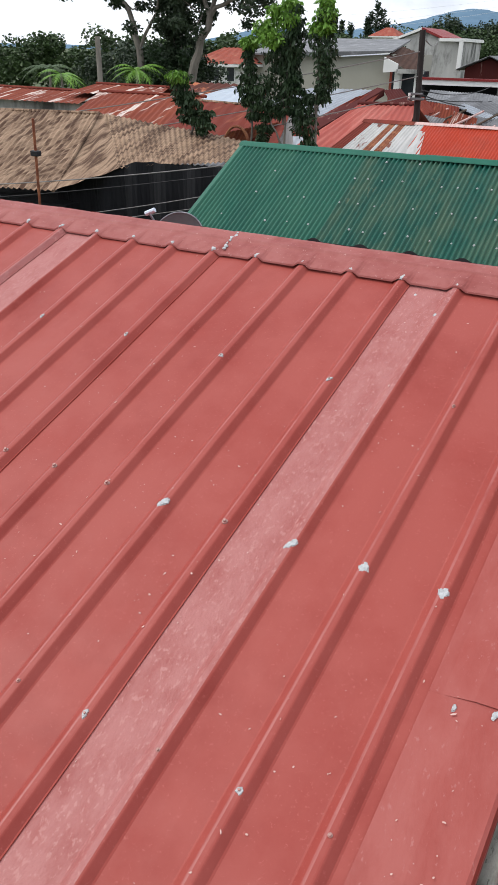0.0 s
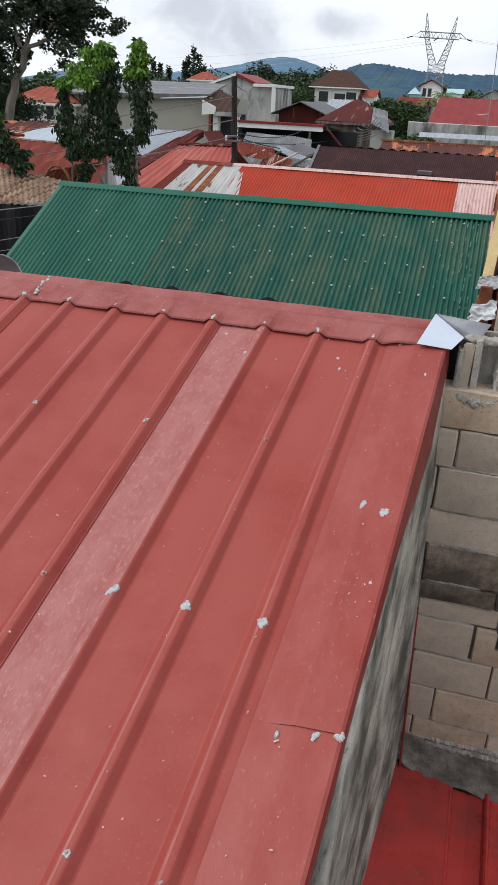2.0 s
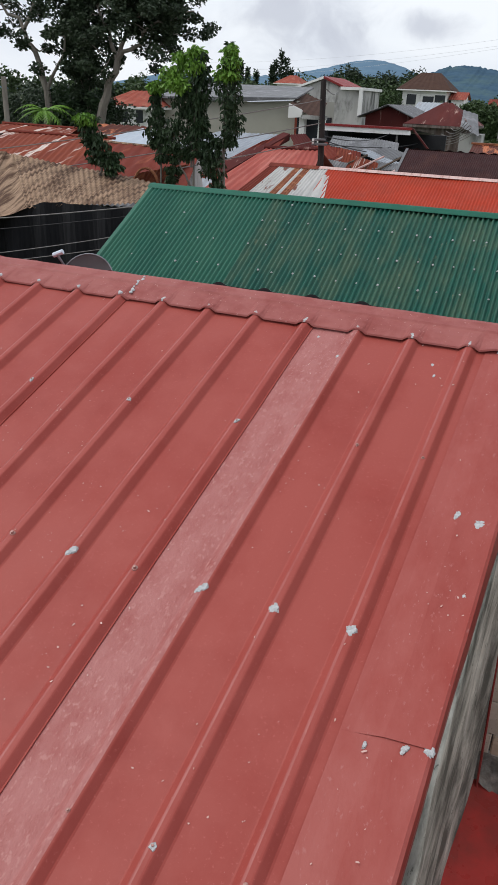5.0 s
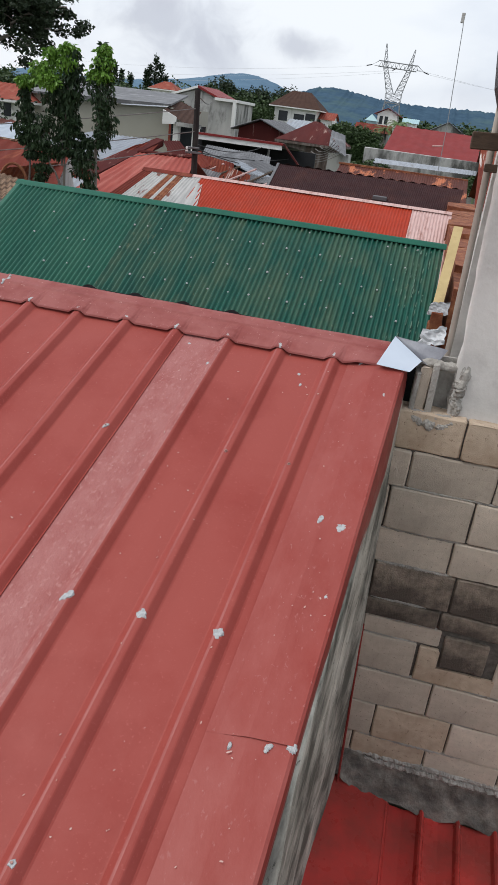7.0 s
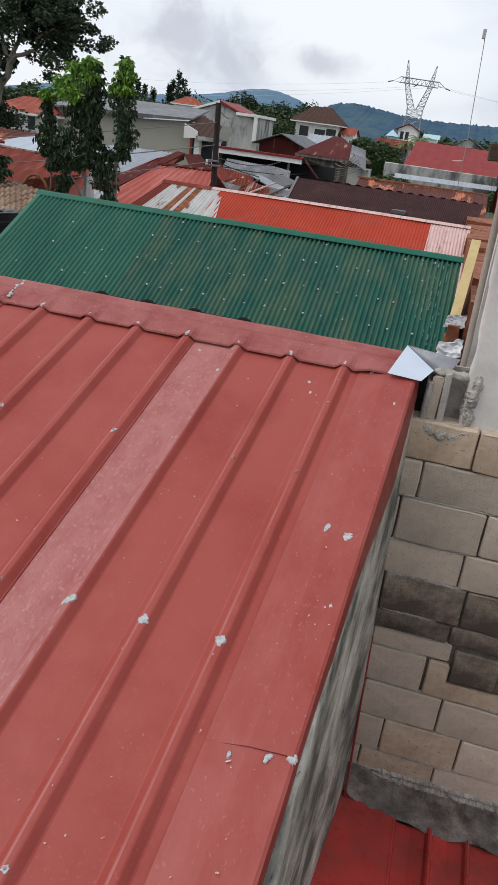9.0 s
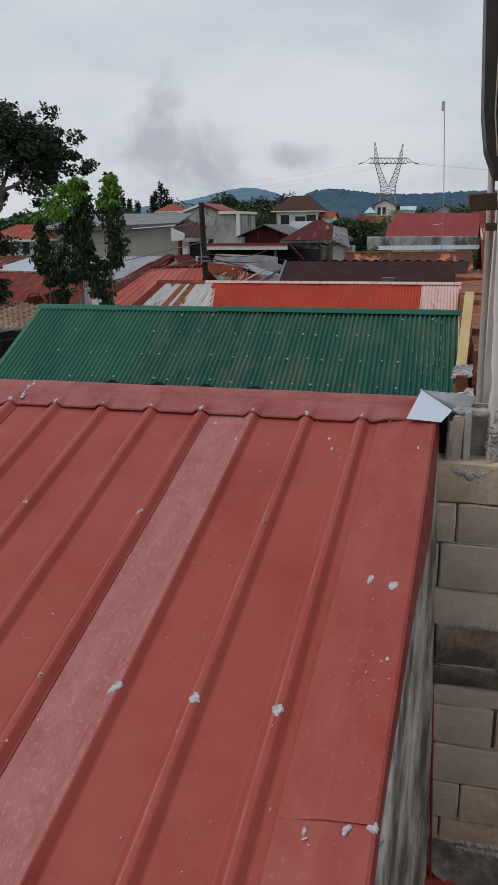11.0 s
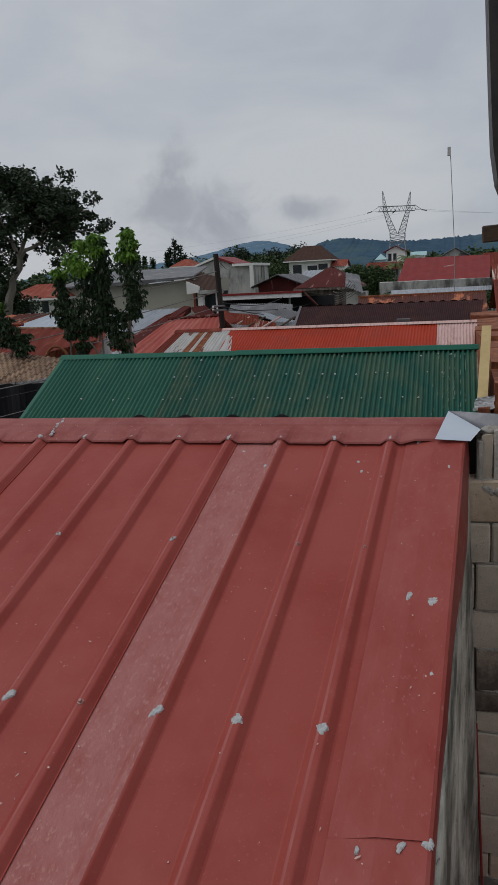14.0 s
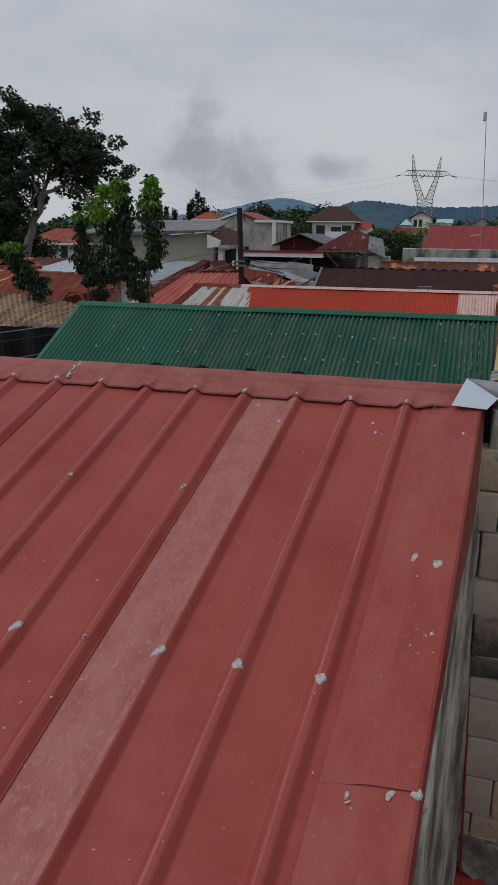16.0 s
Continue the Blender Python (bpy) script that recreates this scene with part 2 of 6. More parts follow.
def tube(points, radius, sides=8, r_end=None):
    """A round bar along points."""
    bm = bmesh.new()
    pts = [Vector(p) for p in points]
    rings = []
    for i, p in enumerate(pts):
        d = (pts[min(i + 1, len(pts) - 1)] - pts[max(i - 1, 0)]).normalized()
        q = d.to_track_quat("Z", "Y")
        r = radius if r_end is None else radius + (r_end - radius) * i / (len(pts) - 1)
        rings.append([bm.verts.new(p + q @ Vector((r * math.cos(a), r * math.sin(a), 0))) for a in [2 * math.pi * k / sides for k in range(sides)]])
    for a, b in zip(rings, rings[1:]):
        for k in range(sides):
            bm.faces.new((a[k], a[(k + 1) % sides], b[(k + 1) % sides], b[k]))
    bm.faces.new(rings[0][::-1])
    bm.faces.new(rings[-1])
    return bm


def sheet(a, b, c, d, pitch, amp, kind="sine", rows=2, thick=0.0, sag=0.0):
    """A profiled roof sheet with ridge a-b and eave c-d (c below a): waves or ribs that run from ridge to eave."""
    a, b, c, d = map(Vector, (a, b, c, d))
    n = (b - a).cross(c - a).normalized()
    if n.z < 0:
        n = -n
    count = max(1, round((b - a).length / pitch))
    us, hs = [], []
    if kind == "sine":
        for i in range(count * 6 + 1):
            us.append(i / (count * 6))
            hs.append(amp * 0.5 * math.sin(2 * math.pi * i / 6))
    elif kind == "roll":
        for i in range(count):
            for f, h in ((0, 1), (0.05, 0.85), (0.09, 0.3), (0.11, 0.12), (0.30, 0.0), (0.50, -0.12), (0.70, 0.0), (0.89, 0.12), (0.91, 0.3), (0.95, 0.85)):
                us.append((i + f) / count)
                hs.append(h * amp)
        us.append(1.0)
        hs.append(amp)
    else:
        for i in range(count):
            for f, h in ((0, 1), (0.06, 1), (0.14, 0), (0.86, 0), (0.94, 1)):
                us.append((i + f) / count)
                hs.append(h * amp)
        us.append(1.0)
        hs.append(amp)
    verts, faces = [], []
    for r in range(rows):
        v = r / (rows - 1)
        for u, h in zip(us, hs):
            p = a.lerp(b, u).lerp(c.lerp(d, u), v)
            wob = sag * noise.noise(p * 0.9)
            verts.append(p + n * (h + wob))
    w = len(us)
    for r in range(rows - 1):
        for i in range(w - 1):
            k = r * w + i
            faces.append((k, k + 1, k + w + 1, k + w))
    if thick:
        m = len(verts)
        verts += [v - n * thick for v in verts]
        faces += [tuple(i + m for i in f[::-1]) for f in faces]
    return verts, faces


# ---- red metal roof ----
SL, SH = 0.352, 0.056          # rise of the roof, and lean of the ribs across it
RIB, PITCH = 0.026, 0.25
Y_LOW = -3.7


def on_roof(x, y, h=0.0):
    """The point above ridge station x at plan distance y (negative: down the slope), h over the rib tops."""
    return Vector((x + SH * y, y, SL * y + h))


red_house = thing("red_metal_roof", "brick-red painted ribbed metal roof with sealant patches and faded paint", "roof", kind="structure")


def rib_panel(k0, k1, faded, lap=True):
    """One roof sheet that starts under rib k0 and laps over rib k1, ending at that rib's foot; pans listed in faded carry worn paint."""
    xs = [(k0 * PITCH, -0.003, k0, 1), (k0 * PITCH + 0.014, -0.005, k0, 1), (k0 * PITCH + 0.033, -RIB - 0.001, k0, 1), (k0 * PITCH + 0.050, -RIB, k0, 1)]
    for k in range(k0 + 1, k1 + 1):
        x = k * PITCH
        for f, h in ((-0.180, 0.0), (-0.110, 0.035), (-0.050, 0.0), (-0.043, 0.0), (-0.037, 0.08), (-0.015, 0.88), (-0.011, 0.97), (-0.006, 1.0),
                     (0.006, 1.0), (0.011, 0.97), (0.015, 0.87), (0.034, 0.10)):
            xs.append((x + f, (h - 1) * RIB, k, 1 if f < -0.012 else 2))
        if k < k1:
            xs += [(x + 0.040, -RIB, k, 1), (x + 0.050, -RIB, k, 1)]
        elif not lap:
            xs += [(x + 0.040, -RIB, k, 1), (x + 0.120, -RIB, k, 1)]
        else:
            xs += [(x + 0.040, -RIB + 0.0045, k, 2), (x + 0.0405, -RIB + 0.001, k, 2)]
    verts, faces, mats = [], [], []
    ys = [0.06 + (Y_LOW - 0.06) * i / 36 for i in range(37)]
    for y in ys:
        for x, h, k, side in xs:
            p = on_roof(x + 0.0012 * noise.noise(Vector((k * 7.0, y * 2.5, 3))), y, h)
            p.z += 0.004 * noise.noise(Vector((x * 3, y * 2, 0))) + 0.0012 * noise.noise(Vector((x * 11, y * 6, 9)))
            verts.append(p)
    w = len(xs)
    for r in range(len(ys) - 1):
        for i in range(w - 1):
            j = r * w + i
            faces.append((j, j + w, j + w + 1, j + 1))
            worn = xs[i][2] - (1 if xs[i][0] < xs[i][2] * PITCH - 0.001 else 0)
            # Left edge of each rib top: rubbed paint plus a painted highlight.
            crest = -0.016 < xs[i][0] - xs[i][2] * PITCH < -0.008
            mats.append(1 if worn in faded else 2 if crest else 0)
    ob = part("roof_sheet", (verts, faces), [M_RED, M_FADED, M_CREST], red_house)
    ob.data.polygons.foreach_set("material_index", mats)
    return ob


for k in range(-24, 4, 4):
    rib_panel(k, k + 4, (-4, -12))
rib_panel(4, 7, (4,), False)
part("roof_sheet", ([on_roof(x, y, h) for y in (0.06, Y_LOW) for x, h in ((1.75, -RIB - 0.004), (2.06, -RIB - 0.004))], [(0, 2, 3, 1)]), M_RED, red_house)


def bump_between(y, nodes):
    """Straight-line value at y out of pairs (y, value) that run down the slope."""
    for (y0, v0), (y1, v1) in zip(nodes, nodes[1:]):
        if y1 <= y <= y0:
            return v0 + (v1 - v0) * (y0 - y) / (y0 - y1)
    return nodes[0][1] if y > nodes[0][0] else nodes[-1][1]


# rake flashing along the gable end: two lapped lengths, each with a flat top and a drop
FLARE = ((0.05, 0.012), (-0.25, 0.020), (-0.50, 0.026), (-0.80, 0.017), (-1.10, 0.011), (-1.70, 0.006), (-3.7, 0.006))
DROP = ((0.05, 0.12), (-0.45, 0.125), (-0.9, 0.10), (-1.3, 0.065), (-1.75, 0.035), (-3.7, 0.03))
for y0, y1, lift in ((0.05, -1.725, 0.008), (-1.70, Y_LOW, 0.003)):
    vs, fs = [], []
    n_y = 26
    for i in range(n_y + 1):
        y = y0 + (y1 - y0) * i / n_y
        wob = 0.004 * noise.noise(Vector((0, y * 2.2, 5))) + 0.002 * noise.noise(Vector((4, y * 9, 5)))
        fl, dr = bump_between(y, FLARE), bump_between(y, DROP)
        for x, h in ((1.8195, -RIB - 0.002), (1.820, -RIB + 0.005 + lift * 0.2), (1.858 + wob, -RIB * 0.62), (1.94, lift - 0.006 + 0.004 * noise.noise(Vector((2, y * 3, 1)))), (2.064, lift + 0.003),
                     (2.074 + wob * 0.6, lift - 0.003), (2.077 + fl * 0.6 + wob, lift - dr * 0.5), (2.077 + fl + wob, lift - dr), (2.070 + fl + wob, lift - dr - 0.004)):
            vs.append(on_roof(x, y, h))
    for i in range(n_y):
        for j in range(8):
            a = i * 9 + j
            fs.append((a, a + 9, a + 10, a + 1))
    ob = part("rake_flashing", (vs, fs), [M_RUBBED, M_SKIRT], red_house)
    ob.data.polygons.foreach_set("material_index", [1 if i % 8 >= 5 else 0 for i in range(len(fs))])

# ridge cap in two lapped lengths, notched over each rib
for x0, x1, lift in ((-6.2, 0.06, 0.0), (0.02, 2.06, 0.004)):
    vs, fs = [], []
    stations = []
    x = x0
    while x < x1 - 1e-6:
        stations.append(x)
        x += 0.0125
    stations.append(x1)
    for x in stations:
        f = (x / PITCH) - round(x / PITCH)
        d = abs(f) * PITCH
        over = min(1.0, max(0.0, (0.042 - d) / 0.024)) if x < 1.80 else min(1.0, max(0.0, (x - 1.80) / 0.06))
        wob = 0.004 * noise.noise(Vector((x * 4, 0, 2)))
        sag = (1 - over) * RIB * 0.62
        prof = ((-0.014, -0.006 - sag), (-0.012, 0.002 - sag), (0.05, 0.024 - sag * 0.45), (0.10, 0.036), (0.108, 0.044),
                (0.165, 0.060 + wob), (0.185, 0.062 + wob), (0.30, 0.020), (0.42, -0.04))
        for y, z in prof:
            vs.append((x + SH * y, y, z + lift))
    w = 9
    for i in range(len(stations) - 1):
        for j in range(w - 1):
            a = i * w + j
            fs.append((a, a + w, a + w + 1, a + 1))
    part("ridge_cap", (vs, fs), M_CAP, red_house)

# rear slope, and a loose end of ribbed sheet that shows behind the cap
part("rear_sheet", sheet((-6.2, 0.22, 0.03), (2.05, 0.22, 0.03), (-6.2, 3.2, -1.05), (2.05, 3.2, -1.05), PITCH, RIB, "rib"), M_RED, red_house)
vs, fs = [], []
for i in range(int(0.89 / 0.0125) + 1):
    x = 0.42 + i * 0.0125
    d = abs(((x + 0.04) / PITCH) - round((x + 0.04) / PITCH)) * PITCH
    h = 0.015 * max(0.0, min(1.0, (0.042 - d) / 0.03))
    for y, z in ((0.212, 0.035), (0.212, 0.061 + h), (0.34, 0.012 + h * 0.6)):
        vs.append((x, y, z))
for i in range(len(vs) // 3 - 1):
    for j in range(2):
        a = i * 3 + j
        fs.append((a, a + 3, a + 4, a + 1))
# Front faces are near-black: shade in the rib openings, put into colour.
ob = part("loose_sheet_end", (vs, fs), [M_DARK, M_GREEN], red_house, "stained green sheet end, its rib openings painted dark as shade")
ob.data.polygons.foreach_set("material_index", [i % 2 for i in range(len(fs))])


def blob(size, flat=0.25, seed=0, sides=11):
    """An uneven flat daub of sealant."""
    bm = bmesh.new()
    r = random.Random(seed)
    top = bm.verts.new((0, 0, size * flat))
    p, q = r.uniform(0, 6), r.uniform(0, 6)
    ring = []
    for i in range(sides):
        t = 2 * math.pi * i / sides
        d = size * (0.82 + 0.14 * math.sin(2 * t + p) + 0.10 * math.sin(3 * t + q) + r.uniform(-0.13, 0.13))
        ring.append((d * 0.8 * math.cos(t), d * 1.2 * math.sin(t)))
    mid = [bm.verts.new((x * 0.75 + r.uniform(-0.1, 0.1) * size, y * 0.75, size * flat * r.uniform(0.3, 1.3))) for x, y in ring]
    low = [bm.verts.new((x, y, -0.004)) for x, y in ring]
    for i in range(sides):
        j = (i + 1) % sides
        bm.faces.new((top, mid[i], mid[j]))
        bm.faces.new((mid[i], low[i], low[j], mid[j]))
    me = bpy.data.meshes.new("sealant_patch")
    bm.to_mesh(me)
    bm.free()
    me.materials.append(M_SEAL)
    return me


BLOBS = [blob(0.0145, 0.22, s) for s in range(6)]
SPLATS = [blob(0.024, 0.06, 20 + s, 27) for s in range(4)]
FLAT = [blob(0.016, 0.10, 60 + s, 17) for s in range(5)]
SMALL = [blob(0.010, 0.15, 40 + s) for s in range(3)]
bm = bmesh.new()
bmesh.ops.create_cone(bm, cap_ends=True, segments=12, radius1=0.011, radius2=0.010, depth=0.003)
bmesh.ops.create_cone(bm, cap_ends=True, segments=6, radius1=0.0062, radius2=0.0058, depth=0.012, matrix=Matrix.Translation((0, 0, 0.004)))
SCREW = bpy.data.meshes.new("screw")
bm.to_mesh(SCREW)
bm.free()
SCREW.materials.append(M_SCREW)
TILT = Matrix.Rotation(math.atan(SL), 4, "X")
rng = random.Random(4)


def on_surface(name, me, x, y, h=0.0, s=1.0):
    ob = new(name, me)
    ob.parent = red_house
    ob.matrix_basis = Matrix.Translation(on_roof(x, y, h)) @ TILT @ Matrix.Rotation(rng.uniform(-0.5, 0.5) + 3.14 * rng.randint(0, 1), 4, "Z") @ Matrix.Diagonal((s, s, s, 1))


for k in range(-16, 8):
    on_surface("sealant_patch", rng.choice(FLAT), k * PITCH, 0.0, 0.009, rng.uniform(0.8, 1.15))
    if k not in (3, 5, 6, 7):
        on_surface("screw", SCREW, k * PITCH, -1.449, 0.002)
    on_surface("sealant_patch", rng.choice(SPLATS if k in (5, 6, 7, 3) else BLOBS), k * PITCH, -1.449, 0.001, 1.0 if k in (3, 5, 6, 7) else 0.7)
    if k % 2 == 0 or k == 7:
        on_surface("screw", SCREW, k * PITCH, -0.703, 0.002, 0.62)
        on_surface("sealant_patch", rng.choice(BLOBS), k * PITCH, -0.703, 0.0, 1.15 if k < 6 else 0.5)
    on_surface("screw", SCREW, k * PITCH, -2.16, 0.002, 0.62)
    if k % 2 == 0:
        on_surface("sealant_patch", rng.choice(BLOBS), k * PITCH, -2.16, 0.0, 1.1)
for x, y, me, s in ((1.934, -0.929, SPLATS[0], 0.75), (2.012, -0.955, SPLATS[1], 1.1), (2.061, -1.721, SPLATS[2], 0.95), (1.898, -1.755, BLOBS[0], 0.75), (2.033, -1.244, SMALL[0], 1.1),
                    (2.001, -1.741, SPLATS[3], 0.62), (1.875, 0.0, BLOBS[2], 0.8), (2.018, -0.209, SPLATS[0], 0.55), (1.63, -0.13, SMALL[1], 1.2), (1.845, -1.722, SMALL[2], 0.9),
                    (1.655, -0.20, SMALL[2], 1.2), (1.09, -0.06, SMALL[0], 1.3), (1.235, -0.21, SMALL[1], 1.2)):
    on_surface("sealant_patch", me, x, y, bump_between(-x, ((-1.858, -RIB * 0.6), (-1.94, 0.004), (-2.1, 0.010))) if x > 1.86 else -RIB if 0.06 < abs(((x / PITCH) - round(x / PITCH)) * PITCH) else 0, s)
# sealant smears where the two cap lengths lap
for i in range(7):
    on_surface("sealant_patch", rng.choice(FLAT), 0.045 + rng.uniform(-0.012, 0.012), 0.015 + i * 0.024, 0.009, rng.uniform(0.5, 1.0))

# pale chips and scratches in the paint, strewn over pans and flashing
vs, fs = [], []
rc = random.Random(15)
for i in range(800):
    if i % 5:
        x, y = rc.uniform(-3.5, 2.0), -rc.random() ** 0.9 * 3.0
    else:
        q = ((1.3, -0.9), (1.6, -2.0), (0.6, -1.3), (1.7, -0.16), (2.0, -1.35), (0.1, -0.9), (1.98, -2.1), (0.95, -1.75))[(i // 5) % 8]
        x, y = q[0] + rc.gauss(0, 0.10), q[1] + rc.gauss(0, 0.14)
    d = abs(x / PITCH - round(x / PITCH)) * PITCH
    h = bump_between(-x, ((-1.858, -RIB * 0.62 + 0.002), (-1.94, 0.006), (-2.1, 0.0115))) if x > 1.865 else 0.0015 if d < 0.016 else -RIB + 0.0015 if d > 0.045 else None
    if h is None or 1.80 < x < 1.865 or x > 2.05:
        continue
    r = rc.choice((0.0010, 0.0013, 0.0016, 0.002, 0.0028)) * (1.4 if rc.random() < 0.05 else 1)
    st, an, n = rc.uniform(1, 2.6), rc.uniform(0, 3.14), 7
    k = len(vs)
    for a in range(n):
        t, rr_ = 2 * math.pi * a / n, r * rc.uniform(0.5, 1.2)
        u, v = rr_ * st * math.cos(t), rr_ * math.sin(t)
        p = on_roof(x + u * math.cos(an) - v * math.sin(an), y + u * math.sin(an) + v * math.cos(an), h)
        p.z += 0.003 * noise.noise(Vector((x * 3, y * 2, 0))) * (x < 1.83) + 0.001
        vs.append(p)
    fs.append(tuple(range(k, k + n)))
part("paint_chips", (vs, fs), M_CHIP, red_house, "pale chips in the red paint")

# ---- galvanised corner piece on the ridge end ----
corner = thing("corner_flashing", "bright galvanised sheet folded over the ridge end, curling at its edge", "flashing")
bm = bmesh.new()
a, b, c, d = [bm.verts.new(p) for p in ((2.0, 0.19, 0.094), (1.945, -0.045, 0.013), (2.093, -0.045, 0.005), (2.138, 0.05, 0.037))]
bm.faces.new((a, b, c, d))
part("front_face", bm, M_GALV, corner)
vs, fs = [], []
for i in range(9):
    f = i / 8
    e = Vector((2.0, 0.19, 0.095)).lerp(Vector((2.138, 0.05, 0.037)), f)
    g = Vector((2.0, 0.19, 0.095)).lerp(Vector((2.245, 0.13, 0.078)), f)
    for j in range(6):
        q = e.lerp(g, j / 5)
        q.z += -0.045 * math.sin(math.pi * j / 5) * f + 0.01 * j / 5 * f
        vs.append(q)
for i in range(8):
    for j in range(5):
        k = i * 6 + j
        fs.append((k, k + 1, k + 7, k + 6))
# Same sheet as the front: the curl's shade is put into darker metal.
part("curled_side", (vs, fs), M_GALV_DULL, corner, "curled side of the sheet, its shade painted as darker metal", True)

# ---- gable wall, block wall and plastered wall beside the red roof ----
GROUND_Z = -4.6
gable = thing("wall_gable", "mould-streaked whitish plaster wall under the rake flashing", "wall", kind="structure")
vs, fs = [], []
NY, NZ = 60, 26
for i in range(NY + 1):
    y = 0.0 + Y_LOW * i / NY
    top = SL * y - bump_between(y, ((0.0, 0.11), (-0.5, 0.105), (-0.8, 0.085), (-1.1, 0.050), (-1.7, 0.030), (-2.1, 0.075), (-3.7, 0.11)))
    for j in range(NZ + 1):
        f = j / NZ
        z = top + (-3.4 - top) * f
        x = (2.090 + 0.05 * y) + bump_between(y, ((0.0, 0.0), (-0.9, -0.004), (-1.4, -0.012), (-1.75, -0.008), (-2.1, 0.018), (-3.7, 0.03))) * (1 - f) + max(0.02, 0.082 + 0.06 * y) * min(1.0, max(0.0, (top - z) / 2.3)) + 0.016 * min(1.0, f * 5) * noise.noise(Vector((y * 3.0, z * 1.5, 0))) + 0.005 * noise.noise(Vector((y * 16, z * 7, 4)))
        vs.append((x, y, z))
for i in range(NY):
    for j in range(NZ):
        k = i * (NZ + 1) + j
        fs.append((k, k + NZ + 1, k + NZ + 2, k + 1))
for i in range(NY + 1):
    x, y, z = vs[i * (NZ + 1)]
    vs.append((x - 0.075, y, z + bump_between(y, ((0.0, 0.012), (-1.72, 0.012), (-2.0, -0.16), (-3.7, -0.30)))))
lip = (NY + 1) * (NZ + 1)
fs += [(i * (NZ + 1), lip + i, lip + i + 1, (i + 1) * (NZ + 1)) for i in range(NY)]
part("plaster_face", (vs, fs), M_MOULD, gable, smooth=True)
# Near-black sheet paints the shade seen through the gap below the flashing.
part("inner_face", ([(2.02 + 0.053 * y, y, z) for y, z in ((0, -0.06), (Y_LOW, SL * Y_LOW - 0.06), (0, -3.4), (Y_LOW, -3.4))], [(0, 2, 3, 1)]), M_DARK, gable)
part("red_conduit", tube([(2.135, -0.035, -1.35), (2.150, -0.035, -1.7), (2.165, -0.035, -2.0), (2.185, -0.04, -2.45)], 0.007, 6), M_SKIRT, gable, "thin red painted conduit")

block_wall = thing("wall_blocks", "unplastered grey-brown concrete hollow-block wall with rough mortar joints", "wall", kind="structure")
mortar = box((2.06, 0.016, -3.0), (4.8, 0.16, -0.20))
part("mortar_bed", mortar, M_MORTAR, block_wall)
COURSES = ((-0.190, -0.372, 2.40), (-0.385, -0.562, 2.19), (-0.577, -0.788, 2.525), (-0.803, -0.980, 2.475), (-0.994, -1.192, 2.53), (-1.207, -1.300, 2.90),
           (-1.315, -1.410, 2.535), (-1.424, -1.630, 2.43), (-1.645, -1.853, 2.555), (-1.867, -2.072, 2.30), (-2.086, -2.215, 2.61))
rb = random.Random(11)
blocks = []
for top, low, joint in COURSES:
    x = joint
    while x > 2.07:
        x -= 0.40
    while x < 4.7:
        x1 = x + 0.388
        if top == -0.385 and x < 2.0:
            x1 = 2.178
        if not (top == -1.315 and 2.5 < x < 2.7) and not (top == -1.424 and 2.4 < x < 2.5):
            blocks.append((max(x, 2.075), x1, low, top))
        x += 0.40

# the lower roof and the mortar fillet above it
low_roof = thing("lower_red_roof", "dark red corrugated lean-to roof below the block wall", "roof", kind="structure")
part("roof_sheet", sheet((2.470, -0.02, -2.52), (4.692, -0.02, -2.52), (2.470, -3.2, -3.05), (4.692, -3.2, -3.05), 0.202, 0.045, "roll", rows=4), M_LOW_RED, low_roof)
part("side_flashing", ([(2.1, 0.0, -2.41), (2.475, 0.0, -2.475), (1.75, -3.2, -2.96), (2.475, -3.2, -3.005), (2.1, 0.0, -2.37), (1.75, -3.2, -2.88)], [(0, 2, 3, 1), (4, 5, 2, 0)]), M_LOW_RED, low_roof)
vs, fs = [], []
NF = 16
for i in range(181):
    x = 2.10 + i * 0.015
    foot = -2.40 - 0.10 * min(1.0, max(0.0, (x - 2.16) / 0.28)) - 0.02 * (x - 2.4) + 0.022 * math.sin(x * 15.6)
    for j in range(NF + 1):
        f = j / NF
        q = Vector((x * 16, f * 4, 0))
        lump = noise.noise(q) + 0.6 * noise.noise(q * 2.7) + 0.35 * noise.noise(q * 6.1)
        z = -2.20 + (foot + 2.20) * f
        vs.append((x, 0.012 - 0.05 * f ** 1.6 - 0.016 * lump, z + 0.010 * lump))
for i in range(180):
    for j in range(NF):
        k = i * (NF + 1) + j
        fs.append((k, k + NF + 1, k + NF + 2, k + 1))
part("mortar_fillet", (vs, fs), M_FILLET, block_wall, "rough dirty grey mortar fillet", True)


